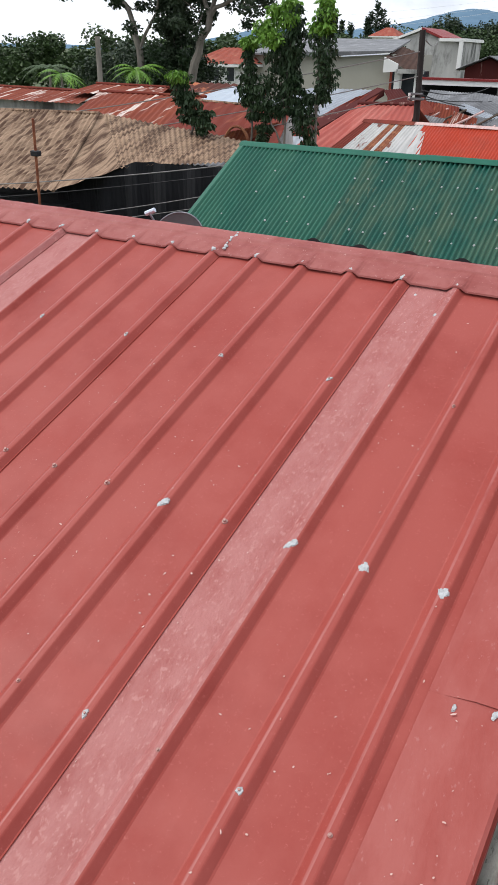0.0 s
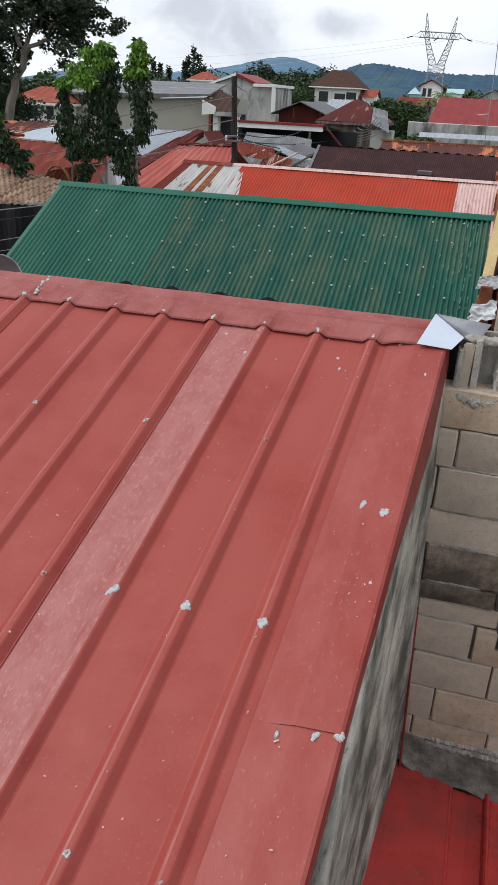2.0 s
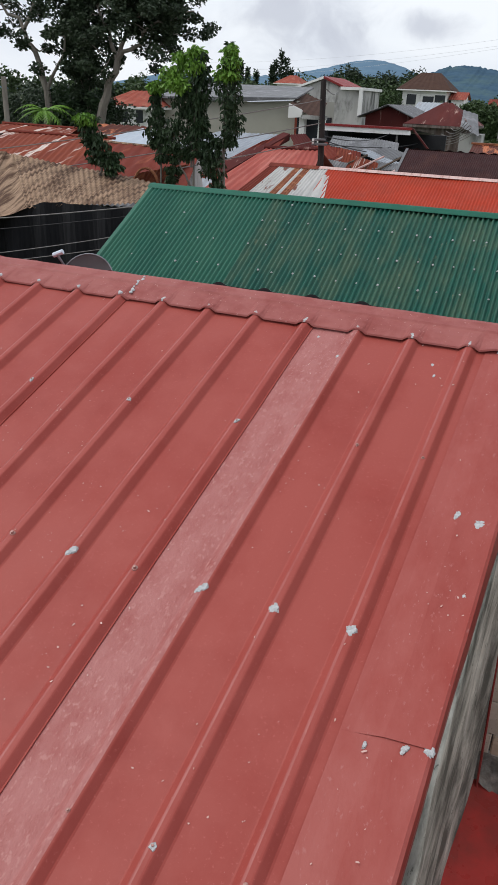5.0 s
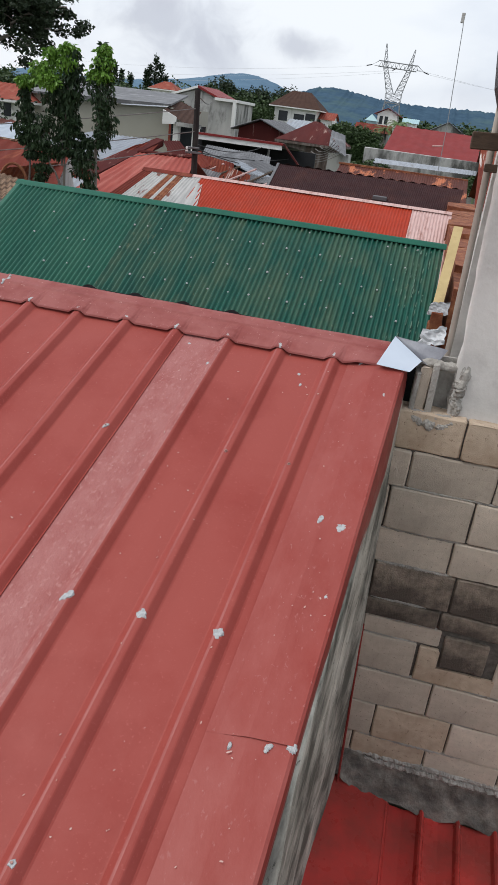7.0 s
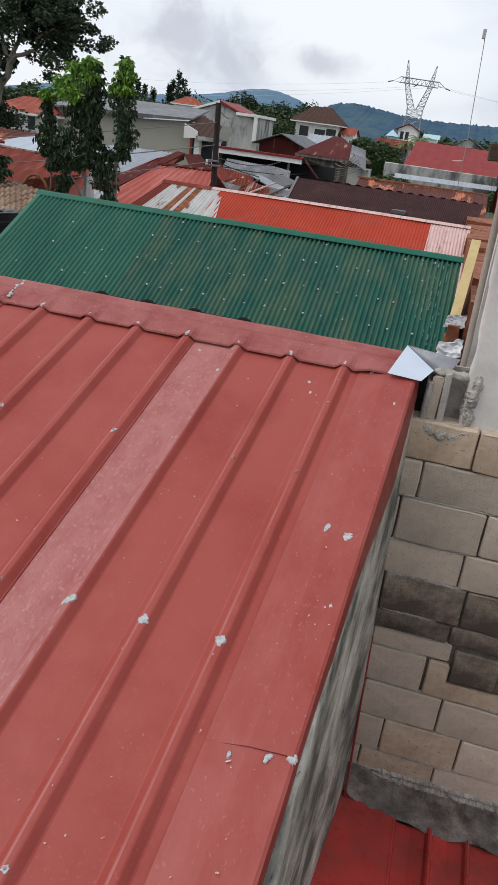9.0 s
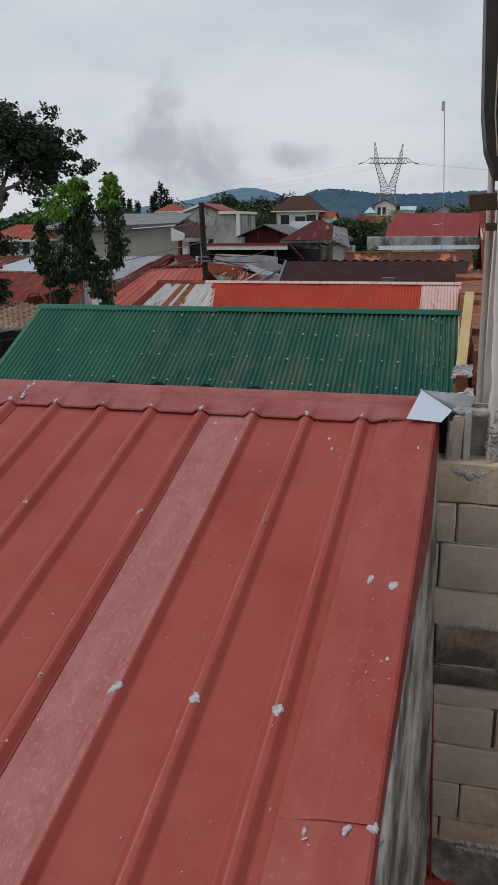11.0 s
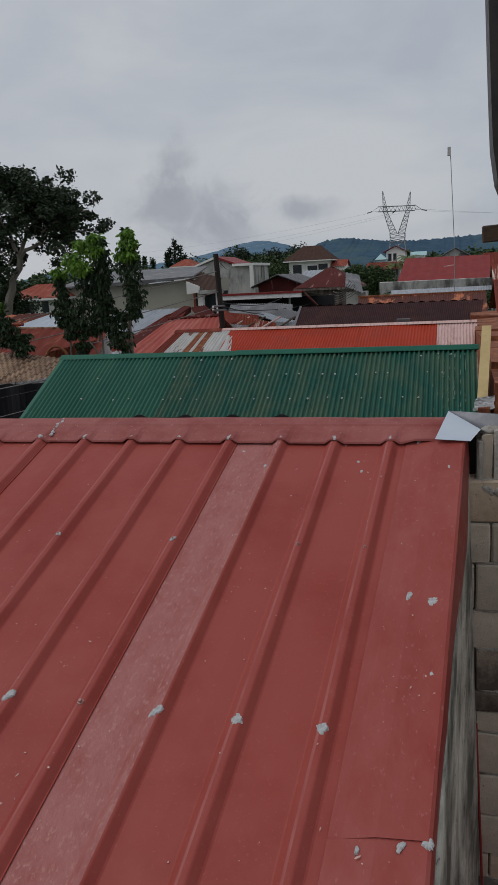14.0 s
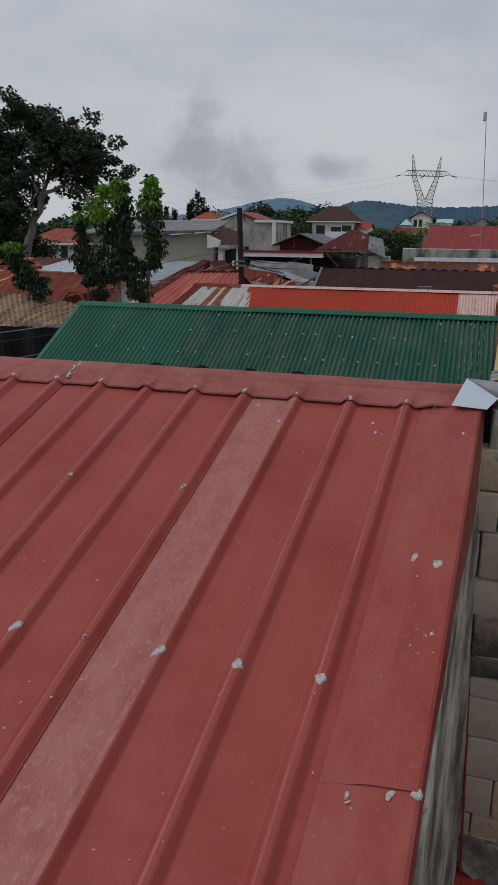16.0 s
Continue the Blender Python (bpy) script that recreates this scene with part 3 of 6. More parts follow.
def crust(points, radius, seed, sides=14):
    """A ragged run of mortar along points."""
    pts = [Vector(p) for p in points]
    vs, fs = [], []
    total = sum((b - a).length for a, b in zip(pts, pts[1:]))
    rows = max(8, int(total / (radius * 0.3)))
    for i in range(rows + 1):
        f = i / rows * (len(pts) - 1)
        k = min(int(f), len(pts) - 2)
        c = pts[k].lerp(pts[k + 1], f - k)
        q = (pts[k + 1] - pts[k]).normalized().to_track_quat("Z", "Y")
        end = min(1.0, 4 * min(i, rows - i) / rows + 0.4)
        for a in range(sides):
            t = 2 * math.pi * a / sides
            d = q @ Vector((math.cos(t), math.sin(t), 0))
            p = c + d * radius
            w = 0.85 + 0.45 * noise.noise(p * (0.7 / radius) + Vector((seed, 0, 0))) + 0.35 * noise.noise(p * (2.4 / radius))
            vs.append(c + d * radius * max(0.1, w) * end)
    for i in range(rows):
        for a in range(sides):
            b = (a + 1) % sides
            fs.append((i * sides + a, i * sides + b, (i + 1) * sides + b, (i + 1) * sides + a))
    return vs, fs


for i, (z, x0, x1, r) in enumerate(((-0.57, 2.1, 2.7, 0.007), (-0.797, 2.12, 2.5, 0.012), (-0.797, 2.62, 3.1, 0.009), (-0.988, 2.13, 2.5, 0.012), (-1.200, 2.14, 2.42, 0.009),
                                    (-1.306, 2.2, 2.5, 0.010), (-1.417, 2.15, 2.42, 0.006), (-1.637, 2.16, 2.6, 0.010), (-1.637, 2.7, 3.0, 0.012), (-1.860, 2.17, 2.4, 0.009), (-1.860, 2.55, 3.0, 0.008),
                                    (-2.080, 2.22, 2.8, 0.014), (-2.215, 2.2, 3.2, 0.020), (-2.25, 2.3, 3.2, 0.024))):
    part("mortar_joint", crust([(x0, 0.010, z), ((x0 + x1) / 2, 0.006, z + 0.004), (x1, 0.010, z)], r, 40 + i, 8), M_ROUGH_CONC, block_wall, smooth=False)

broken = thing("broken_block", "broken hollow concrete block with open cells on the wall top", "concrete block")
part("back_shell", box((2.125, 0.135, -0.19), (2.34, 0.16, 0.05), jit=0.006), M_ROUGH_CONC, broken)
part("web", box((2.125, 0.03, -0.19), (2.147, 0.135, 0.03), Matrix.Rotation(0.02, 4, "Y"), 0.004, 0.004), M_ROUGH_CONC, broken)
part("web", box((2.196, 0.03, -0.19), (2.222, 0.135, 0.035), None, 0.004, 0.004), M_ROUGH_CONC, broken)
part("front_shell", box((2.145, 0.055, -0.19), (2.196, 0.08, 0.01), None, 0.004, 0.005), M_BLOCK, broken)
part("mortar_crown", crust([(2.13, 0.10, 0.018), (2.22, 0.10, 0.022), (2.30, 0.09, 0.02), (2.36, 0.09, 0.0)], 0.026, 3), M_ROUGH_CONC, broken, smooth=True)
part("mortar_collar", crust([(2.315, 0.09, 0.04), (2.32, 0.085, -0.03), (2.312, 0.085, -0.10), (2.325, 0.08, -0.19)], 0.030, 9), M_ROUGH_CONC, broken)
part("mortar_collar", crust([(2.335, 0.075, 0.07), (2.332, 0.07, -0.06), (2.322, 0.07, -0.12), (2.34, 0.06, -0.21)], 0.030, 29, 20), M_ROUGH_CONC, broken)
part("mortar_collar", crust([(2.30, 0.10, 0.05), (2.315, 0.09, 0.0), (2.318, 0.09, -0.08), (2.30, 0.09, -0.17)], 0.022, 33, 18), M_ROUGH_CONC, broken)
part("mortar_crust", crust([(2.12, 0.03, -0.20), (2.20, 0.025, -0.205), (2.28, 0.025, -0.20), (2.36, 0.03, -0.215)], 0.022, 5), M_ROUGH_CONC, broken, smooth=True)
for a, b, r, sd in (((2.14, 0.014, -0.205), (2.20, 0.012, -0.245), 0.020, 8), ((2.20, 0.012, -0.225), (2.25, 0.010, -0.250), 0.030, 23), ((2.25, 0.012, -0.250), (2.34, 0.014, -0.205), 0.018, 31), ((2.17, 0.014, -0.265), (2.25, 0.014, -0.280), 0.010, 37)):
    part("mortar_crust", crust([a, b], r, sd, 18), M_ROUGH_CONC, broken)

# Added dark plate: stands in for the shade between roof and blocks.
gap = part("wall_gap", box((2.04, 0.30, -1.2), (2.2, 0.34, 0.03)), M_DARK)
tagged(gap, "near-black plate that paints the shade between roof end and block wall", "wall", kind="structure")

grey_wall = thing("wall_plastered", "grey cement-plastered wall with a ragged lower edge", "wall", kind="structure")
vs, fs = [], []
NX2, NZ2 = 50, 60
for i in range(NX2 + 1):
    run = 2.5 * (i / NX2) ** 1.5
    for j in range(NZ2 + 1):
        z0 = -0.20 - 0.2 * run + 0.022 * noise.noise(Vector(((2.3 + run) * 14, 0, 3)))
        z = z0 + (3.4 - z0) * (j / NZ2) ** 1.6
        x = 2.297 - 0.038 * min(1.2, max(0.0, z)) + run
        edge = 0.012 * noise.noise(Vector((0, z * 9, 2))) if i == 0 else 0
        y = 0.058 + 0.010 * noise.noise(Vector((x * 4, z * 3, 7))) + (0.02 if j == 0 else 0) + (0.018 if i == 0 else 0)
        vs.append((x + edge, y, z))
for i in range(NX2):
    for j in range(NZ2):
        k = i * (NZ2 + 1) + j
        fs.append((k, k + NZ2 + 1, k + NZ2 + 2, k + 1))
part("plaster_face", (vs, fs), M_GREY, grey_wall, smooth=True)
part("wall_core", box((2.345, 0.085, -0.22), (4.8, 0.16, 3.4)), M_GREY, grey_wall)
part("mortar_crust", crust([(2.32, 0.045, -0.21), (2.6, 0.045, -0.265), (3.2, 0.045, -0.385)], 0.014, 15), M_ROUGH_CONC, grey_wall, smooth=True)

# ---- the building behind: pale wall, downpipe, beam end and dark eave ----
rear = thing("rear_house", "pale plastered neighbouring house with a dark projecting eave", "house")
part("wall", box((2.49, 3.62, GROUND_Z), (6.5, 3.8, 3.0)), M_GREY, rear)
part("beam", box((2.285, 3.20, 0.915), (2.70, 3.32, 1.045), Matrix.Translation((0, 0, -0.09)) @ Matrix.Rotation(-0.04, 4, "Y"), 0.008), M_DARKWOOD, rear, "weathered wooden beam end")
part("beam", box((2.39, 3.24, 0.765), (2.70, 3.34, 0.825), None, 0.006), M_DARKWOOD, rear, "weathered wooden beam end")
part("eave", poly_prism([(2.225, 2.95, 3.2), (2.265, 2.95, 2.30), (2.29, 2.95, 1.80), (2.30, 2.95, 1.62), (2.34, 2.95, 1.36), (2.41, 2.95, 1.19), (2.45, 2.95, 1.15), (6.0, 2.95, 1.15), (6.0, 2.95, 3.2)], (0, 0.5, 0)), M_EAVE, rear)
part("eave_seam", tube([(2.345, 2.94, 3.2), (2.37, 2.94, 2.2), (2.38, 2.94, 1.6), (2.42, 2.94, 1.30)], 0.006, 6), M_PIPE, rear)
downpipe = thing("downpipe", "grey plastic downpipe standing on the corner of the pale wall", "pipe")
part("pipe", tube([(2.455, 3.5, GROUND_Z), (2.455, 3.5, -0.6), (2.435, 3.5, 0.6), (2.41, 3.5, 1.55)], 0.029, 14), M_PIPE, downpipe, smooth=True)
part("joint", tube([(2.42, 3.5, 1.27), (2.415, 3.5, 1.40)], 0.036, 14), M_PIPE, downpipe)

# ---- unseen plain wall added behind the view: closes the place, blocks some sky ----
own = part("wall_behind", box((-9.0, -4.75, GROUND_Z), (2.6, -4.55, 0.3)), M_GREY)
tagged(own, "unseen plain grey wall added behind the view to close the place", "wall", kind="structure")

# ---- green corrugated roof ----
G_Y, G_Z, G_S = 7.1, -0.315, 0.51
green = thing("green_roof_house", "house with faded green corrugated roof and sealed screw rows", "house")


def on_green(x, y, h=0.0):
    return (x, y, G_Z + G_S * (y - G_Y) + h)


GX0, GX1 = -3.74, 2.33
G_EDGES = (GX0, -3.1, -2.45, -1.8, -1.1, -0.4, 0.3, 1.0, 1.7, GX1)
for i, (x0, x1) in enumerate(zip(G_EDGES, G_EDGES[1:])):
    dz = 0.002 * (i % 2)
    part("roof_sheet", sheet(on_green(x0, G_Y, dz), on_green(x1, G_Y, dz), on_green(x0, 3.4, dz), on_green(x1, 3.4, dz), 0.066, 0.036, "sine", rows=5, sag=0.012), M_GREEN_CLEAN if i < 3 else M_GREEN, green, smooth=True)
part("rake_trim", poly_prism([on_green(GX0 - 0.04, G_Y + 0.02, 0.02), on_green(GX0 + 0.02, G_Y + 0.02, 0.024), on_green(GX0 + 0.02, 3.4, 0.024), on_green(GX0 - 0.04, 3.4, 0.02)], (0, 0, -0.05)), M_GREEN_CLEAN, green)
part("rear_slope", sheet((GX0, G_Y, G_Z), (GX1, G_Y, G_Z), (GX0, G_Y + 3.2, G_Z - 1.6), (GX1, G_Y + 3.2, G_Z - 1.6), 0.078, 0.020), M_GREEN, green)
for x0, x1, dz in ((GX0 - 0.06, -0.95, 0.0), (-1.0, GX1 + 0.03, 0.008)):
    part("ridge_cap", ([(x, G_Y + dy, G_Z + z + dz) for x in (x0, x1) for dy, z in ((-0.100, -0.030), (-0.094, -0.020), (-0.03, 0.020), (0.0, 0.030), (0.03, 0.018), (0.19, -0.07))],
                       [(k, k + 6, k + 7, k + 1) for k in range(5)]), M_GREEN_CAP, green)
# Near-black walls: the shade under the roof is put into their colour.
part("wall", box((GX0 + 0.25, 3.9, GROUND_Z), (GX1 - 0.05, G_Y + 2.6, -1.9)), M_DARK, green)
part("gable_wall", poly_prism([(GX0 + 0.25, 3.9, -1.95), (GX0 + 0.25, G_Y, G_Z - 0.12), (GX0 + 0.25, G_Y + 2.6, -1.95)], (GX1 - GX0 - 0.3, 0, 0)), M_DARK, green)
bm = bmesh.new()
bmesh.ops.create_cone(bm, cap_ends=True, segments=9, radius1=0.016, radius2=0.009, depth=0.010)
GSCREW = bpy.data.meshes.new("sealed_screw")
bm.to_mesh(GSCREW)
bm.free()
GSCREW.materials.append(M_SEAL)
rg = random.Random(8)
for y, xs in ((6.56, [-3.0] + [-2.05 + 0.235 * i for i in range(18)]), (6.09, [-3.0, -2.5, -2.26] + [-2.0 + 0.243 * i for i in range(17)]), (5.62, [-3.3, -2.6, -2.3] + [-2.0 + 0.26 * i for i in range(16)]), (6.90, [-1.5, -1.0, 0.52, 1.6, 1.8, 1.97])):
    for x in xs:
        if rg.random() < 0.12:
            continue
        ob = new("sealed_screw", GSCREW)
        ob.parent = green
        ob.matrix_basis = Matrix.Translation(on_green(x + rg.uniform(-0.05, 0.05), y + rg.uniform(-0.02, 0.02), 0.02 if y < 6.8 else 0.035)) @ Matrix.Rotation(math.atan(G_S), 4, "X") @ Matrix.Diagonal((*[rg.uniform(0.7, 1.1)] * 3, 1))

plank = thing("ochre_board", "ochre-painted board lying along the rake of the green roof", "board")
part("board", poly_prism([(2.40, 7.25, -0.05), (2.52, 7.25, -0.05), (2.42, 5.80, -0.90), (2.30, 5.80, -0.90)], (0, 0.01, -0.04)), M_YELLOW, plank)
M_WRAP = material("pale_sheet_metal", (0.66, 0.68, 0.70), (0.50, 0.51, 0.53), 8, 0.55, 0.1, bump=0.1)
post = thing("rusted_post", "rusted steel post wrapped in bright sheet metal beside the green roof", "post")
part("post_body", box((2.28, 5.3, GROUND_Z), (2.44, 5.45, -0.94), None, 0.01), M_RUST, post)


def crumpled(a, b, c, d, amp, seed, n=9):
    """A torn, creased piece of thin sheet metal between four corners, with a little thickness."""
    a, b, c, d = map(Vector, (a, b, c, d))
    r = random.Random(seed)
    nor = (b - a).cross(c - a).normalized()
    vs, fs = [], []
    for back in (0, 1):
        r.seed(seed)
        for i in range(n):
            for j in range(n):
                p = a.lerp(b, j / (n - 1)).lerp(c.lerp(d, j / (n - 1)), i / (n - 1))
                p += nor * (amp * (noise.noise(p * 9 + Vector((seed, 0, 0))) + 0.5 * r.uniform(-1, 1)) - 0.006 * back)
                if i in (0, n - 1) or j in (0, n - 1):
                    p += Vector((r.uniform(-1, 1), 0, r.uniform(-1, 1))) * amp * 0.6
                vs.append(p)
    for back in (0, n * n):
        for i in range(n - 1):
            for j in range(n - 1):
                k = back + i * n + j
                fs.append((k, k + 1, k + n + 1, k + n))
    return vs, fs


part("wrap", crumpled((2.27, 5.27, -0.70), (2.47, 5.27, -0.67), (2.25, 5.25, -0.84), (2.47, 5.25, -0.82), 0.014, 2), M_WRAP, post, "bright crumpled sheet-metal wrap")
part("core", box((2.29, 5.22, -1.05), (2.43, 5.27, -0.80), None, 0.012, 0.008), M_RUST, post, "rusted post core")
part("wrap", crumpled((2.25, 5.1, -0.98), (2.50, 5.1, -0.90), (2.20, 5.0, -1.18), (2.48, 5.0, -1.08), 0.028, 7), M_WRAP, post, "torn bright sheet-metal wrap")

# pale scratches through the paint by the rake end
vs, fs = [], []
rq = random.Random(19)
for _ in range(60):
    x = 1.7 + (int(rq.triangular(0, 8, 7)) + 0.25) * 0.66 / 10 + rq.uniform(-0.008, 0.008)
    y, ln, wd = rq.uniform(5.2, 6.95), rq.uniform(0.02, 0.12), rq.uniform(0.003, 0.009)
    k = len(vs)
    vs += [on_green(x - wd, y, 0.020), on_green(x + wd * 0.6, y + 0.01, 0.020), on_green(x + wd, y + ln, 0.020), on_green(x - wd * 0.4, y + ln * 0.9, 0.020)]
    fs.append((k, k + 1, k + 2, k + 3))
tagged(part("scratched_paint", (vs, fs), material("pale_scratched_paint", (0.13, 0.215, 0.16), (0.08, 0.16, 0.115), 20, 0.7), green), "pale scratches in the green paint", kind="stuff")
side = thing("rusted_side_wall", "rust-red sheet and board wall along the alley", "wall", kind="structure")
for i in range(9):
    y0 = 6.0 + i * 1.35
    part("panel", box((2.51 + 0.03 * math.sin(i * 2.3), y0, GROUND_Z), (3.2 + 0.03 * math.sin(i * 2.3), y0 + 1.36, -0.64 + 0.012 * i + 0.05 * math.sin(i * 1.7)), None, 0.0, 0.03), M_RUST, side)

# ---- materials of the town ----
M_ORANGE = material("orange_red_roof_paint", (0.40, 0.036, 0.010), (0.345, 0.030, 0.009), 1.2, 0.6, c3=(0.31, 0.036, 0.014), cover=0.36, s3=1.1, bump=0.03, spec=0.2)
M_PINKWHITE = material("worn_pinkish_roof", (0.60, 0.42, 0.39), (0.52, 0.33, 0.30), 6, 0.6, c3=(0.30, 0.13, 0.10), cover=0.3, s3=3, stretch=(4, 0.6, 0.6))
M_RUSTWHITE = material("flaking_white_and_rust_roof", (0.48, 0.47, 0.455), (0.38, 0.37, 0.355), 4, 0.6, c3=(0.17, 0.055, 0.035), cover=0.37, s3=2.2, stretch=(1.6, 0.5, 0.5), sharp=0.04)
M_RUSTRED = material("rusty_red_roof", (0.18, 0.036, 0.024), (0.13, 0.028, 0.020), 2, 0.8, c3=(0.33, 0.11, 0.06), cover=0.27, s3=1.2, stretch=(2, 0.4, 0.4), spec=0.12)
M_STREAK = material("rust_and_zinc_striped_roof", (0.22, 0.052, 0.028), (0.16, 0.038, 0.024), 2.5, 0.8, c3=(0.60, 0.51, 0.46), cover=0.43, s3=2.4, stretch=(1.5, 0.10, 0.10), sharp=0.06, spec=0.12)
M_BROWNROOF = material("dark_brown_roof_paint", (0.052, 0.022, 0.022), (0.038, 0.017, 0.018), 2, 0.8, c3=(0.085, 0.036, 0.028), cover=0.3, s3=0.8, spec=0.12)
M_BROWNRUST = material("brown_roof_with_rust_patches", (0.12, 0.040, 0.029), (0.085, 0.030, 0.024), 2, 0.65, c3=(0.46, 0.16, 0.08), cover=0.44, s3=1.9, stretch=(1.3, 0.45, 0.45), sharp=0.05, spec=0.15)
M_MAROON = material("maroon_roof_paint", (0.10, 0.023, 0.020), (0.075, 0.018, 0.017), 1, 0.8, spec=0.12, c3=(0.34, 0.22, 0.19), cover=0.37, s3=1.3, stretch=(1.8, 0.35, 0.35), sharp=0.08)
M_TIMBER = material("weathered_timber_wall", (0.15, 0.11, 0.09), (0.07, 0.052, 0.045), 2, 0.9, c3=(0.24, 0.21, 0.19), cover=0.36, s3=1.5, stretch=(3, 3, 0.4), bump=0.4, bscale=6)
M_PALM = material("light_palm_fronds", (0.13, 0.19, 0.06), (0.08, 0.13, 0.04), 1.0, 0.5, bump=0)
M_PINK = material("faded_pink_red_roof", (0.37, 0.085, 0.066), (0.29, 0.065, 0.052), 2, 0.7, spec=0.15, c3=(0.44, 0.15, 0.12), cover=0.33, s3=1.2, stretch=(2, 0.3, 0.3))
M_TAN = material("tan_rusted_corrugated_roof", (0.36, 0.250, 0.170), (0.20, 0.128, 0.086), 5, 0.85, c3=(0.085, 0.048, 0.032), cover=0.43, s3=2.6, stretch=(3.5, 0.45, 0.45), sharp=0.14, spec=0.15)
M_ZINC = material("grey_zinc_sheet", (0.38, 0.41, 0.45), (0.28, 0.30, 0.33), 2, 0.45, 0.25, c3=(0.28, 0.25, 0.23), cover=0.25, s3=1.0, stretch=(2, 0.4, 0.4))
M_ZINC_DARK = material("dark_weathered_sheet", (0.16, 0.16, 0.165), (0.10, 0.10, 0.105), 2, 0.5, 0.2, c3=(0.30, 0.30, 0.31), cover=0.3, s3=1.0)
M_BEIGE = material("beige_house_paint", (0.40, 0.385, 0.325), (0.37, 0.355, 0.30), 0.8, 0.9, c3=(0.30, 0.29, 0.25), cover=0.22, s3=0.5, bump=0.1, bscale=8)
M_WHITE = material("white_house_paint", (0.82, 0.81, 0.78), (0.75, 0.74, 0.71), 1, 0.85, c3=(0.45, 0.43, 0.40), cover=0.25, s3=0.9, stretch=(1, 1, 0.3), bump=0.1, bscale=8)
M_OLDCONC = material("stained_old_concrete", (0.50, 0.49, 0.465), (0.36, 0.355, 0.335), 1, 0.95, c3=(0.11, 0.108, 0.10), cover=0.42, s3=0.9, stretch=(1, 1, 0.4), bump=0.3, sharp=0.16, bscale=8)
M_TEAL = material("pale_teal_paint", (0.40, 0.58, 0.60), (0.36, 0.52, 0.55), 1, 0.8)
M_REDTILE = material("red_tile_roof", (0.30, 0.066, 0.04), (0.21, 0.046, 0.03), 3, 0.85, c3=(0.36, 0.14, 0.09), cover=0.3, s3=1.5)
M_DEEPRED = material("deep_red_roof_paint", (0.24, 0.024, 0.022), (0.20, 0.020, 0.019), 1, 0.55)
M_HIPBROWN = material("brown_shingle_roof", (0.080, 0.045, 0.034), (0.06, 0.034, 0.027), 2, 0.85, spec=0.1)
M_GLASS = material("window_glass_and_porch_shade", (0.03, 0.035, 0.04), None, 3, 0.15)
M_BLACKNET = material("black_shade_net", (0.008, 0.008, 0.010), (0.014, 0.014, 0.016), 3, 0.85, stretch=(6, 6, 0.5), bump=0.3, bscale=20)
M_WOOD = material("weathered_pole_wood", (0.038, 0.032, 0.029), (0.02, 0.017, 0.016), 10, 0.85, stretch=(1, 1, 0.2), bump=0.5)
M_CABLE = material("black_cable", (0.02, 0.02, 0.022), None, 5, 0.6, bump=0)
# Paler than the black cable: sunlight on it is put into the colour.
M_PALECABLE = material("grey_cable_painted_sunlit", (0.20, 0.19, 0.18), None, 5, 0.6, bump=0)
M_STEEL = material("lattice_steel", (0.33, 0.34, 0.35), None, 1, 0.5, 0.4, bump=0)
M_WIRE = material("far_power_wire", (0.60, 0.61, 0.63), None, 1, 0.5, bump=0)
M_LEAF = material("dark_leaves", (0.030, 0.058, 0.020), (0.017, 0.036, 0.013), 2.0, 0.5, bump=0)
M_LEAF2 = material("deep_green_leaves", (0.040, 0.062, 0.030), (0.022, 0.038, 0.018), 1.0, 0.55, bump=0)
M_YOUNG = material("young_green_leaves", (0.145, 0.285, 0.032), (0.085, 0.19, 0.024), 3.0, 0.45, bump=0)
M_MIDLEAF = material("mid_green_leaves", (0.050, 0.085, 0.024), (0.030, 0.056, 0.018), 1.0, 0.55, bump=0)
M_BARK = material("grey_bark", (0.25, 0.225, 0.19), (0.15, 0.13, 0.11), 5, 0.9, stretch=(1, 1, 0.25), bump=0.5, bscale=10)
M_GROUND = material("packed_earth_and_grass", (0.10, 0.085, 0.055), (0.06, 0.07, 0.03), 0.2, 0.95, c3=(0.05, 0.07, 0.025), cover=0.5, s3=0.02)
# Distance haze is mixed into the forest colour of both hills.
M_HILL = material("far_hill_with_painted_haze", (0.130, 0.205, 0.280), (0.105, 0.172, 0.240), 0.02, 1.0, c3=(0.20, 0.27, 0.33), cover=0.18, s3=0.006, stretch=(1, 1, 2.5), bump=0, spec=0)
M_HILL2 = material("near_hill_with_painted_haze", (0.064, 0.112, 0.162), (0.044, 0.080, 0.120), 0.06, 1.0, c3=(0.085, 0.135, 0.14), cover=0.3, s3=0.012, bump=0, spec=0)

# ---- ground and hills ----
part_ground = part("ground", ([(-4000, -600, GROUND_Z), (4000, -600, GROUND_Z), (4000, 4200, GROUND_Z), (-4000, 4200, GROUND_Z)], [(0, 1, 2, 3)]), M_GROUND)
tagged(part_ground, "bare earth and rough grass between the houses", "ground", kind="structure")


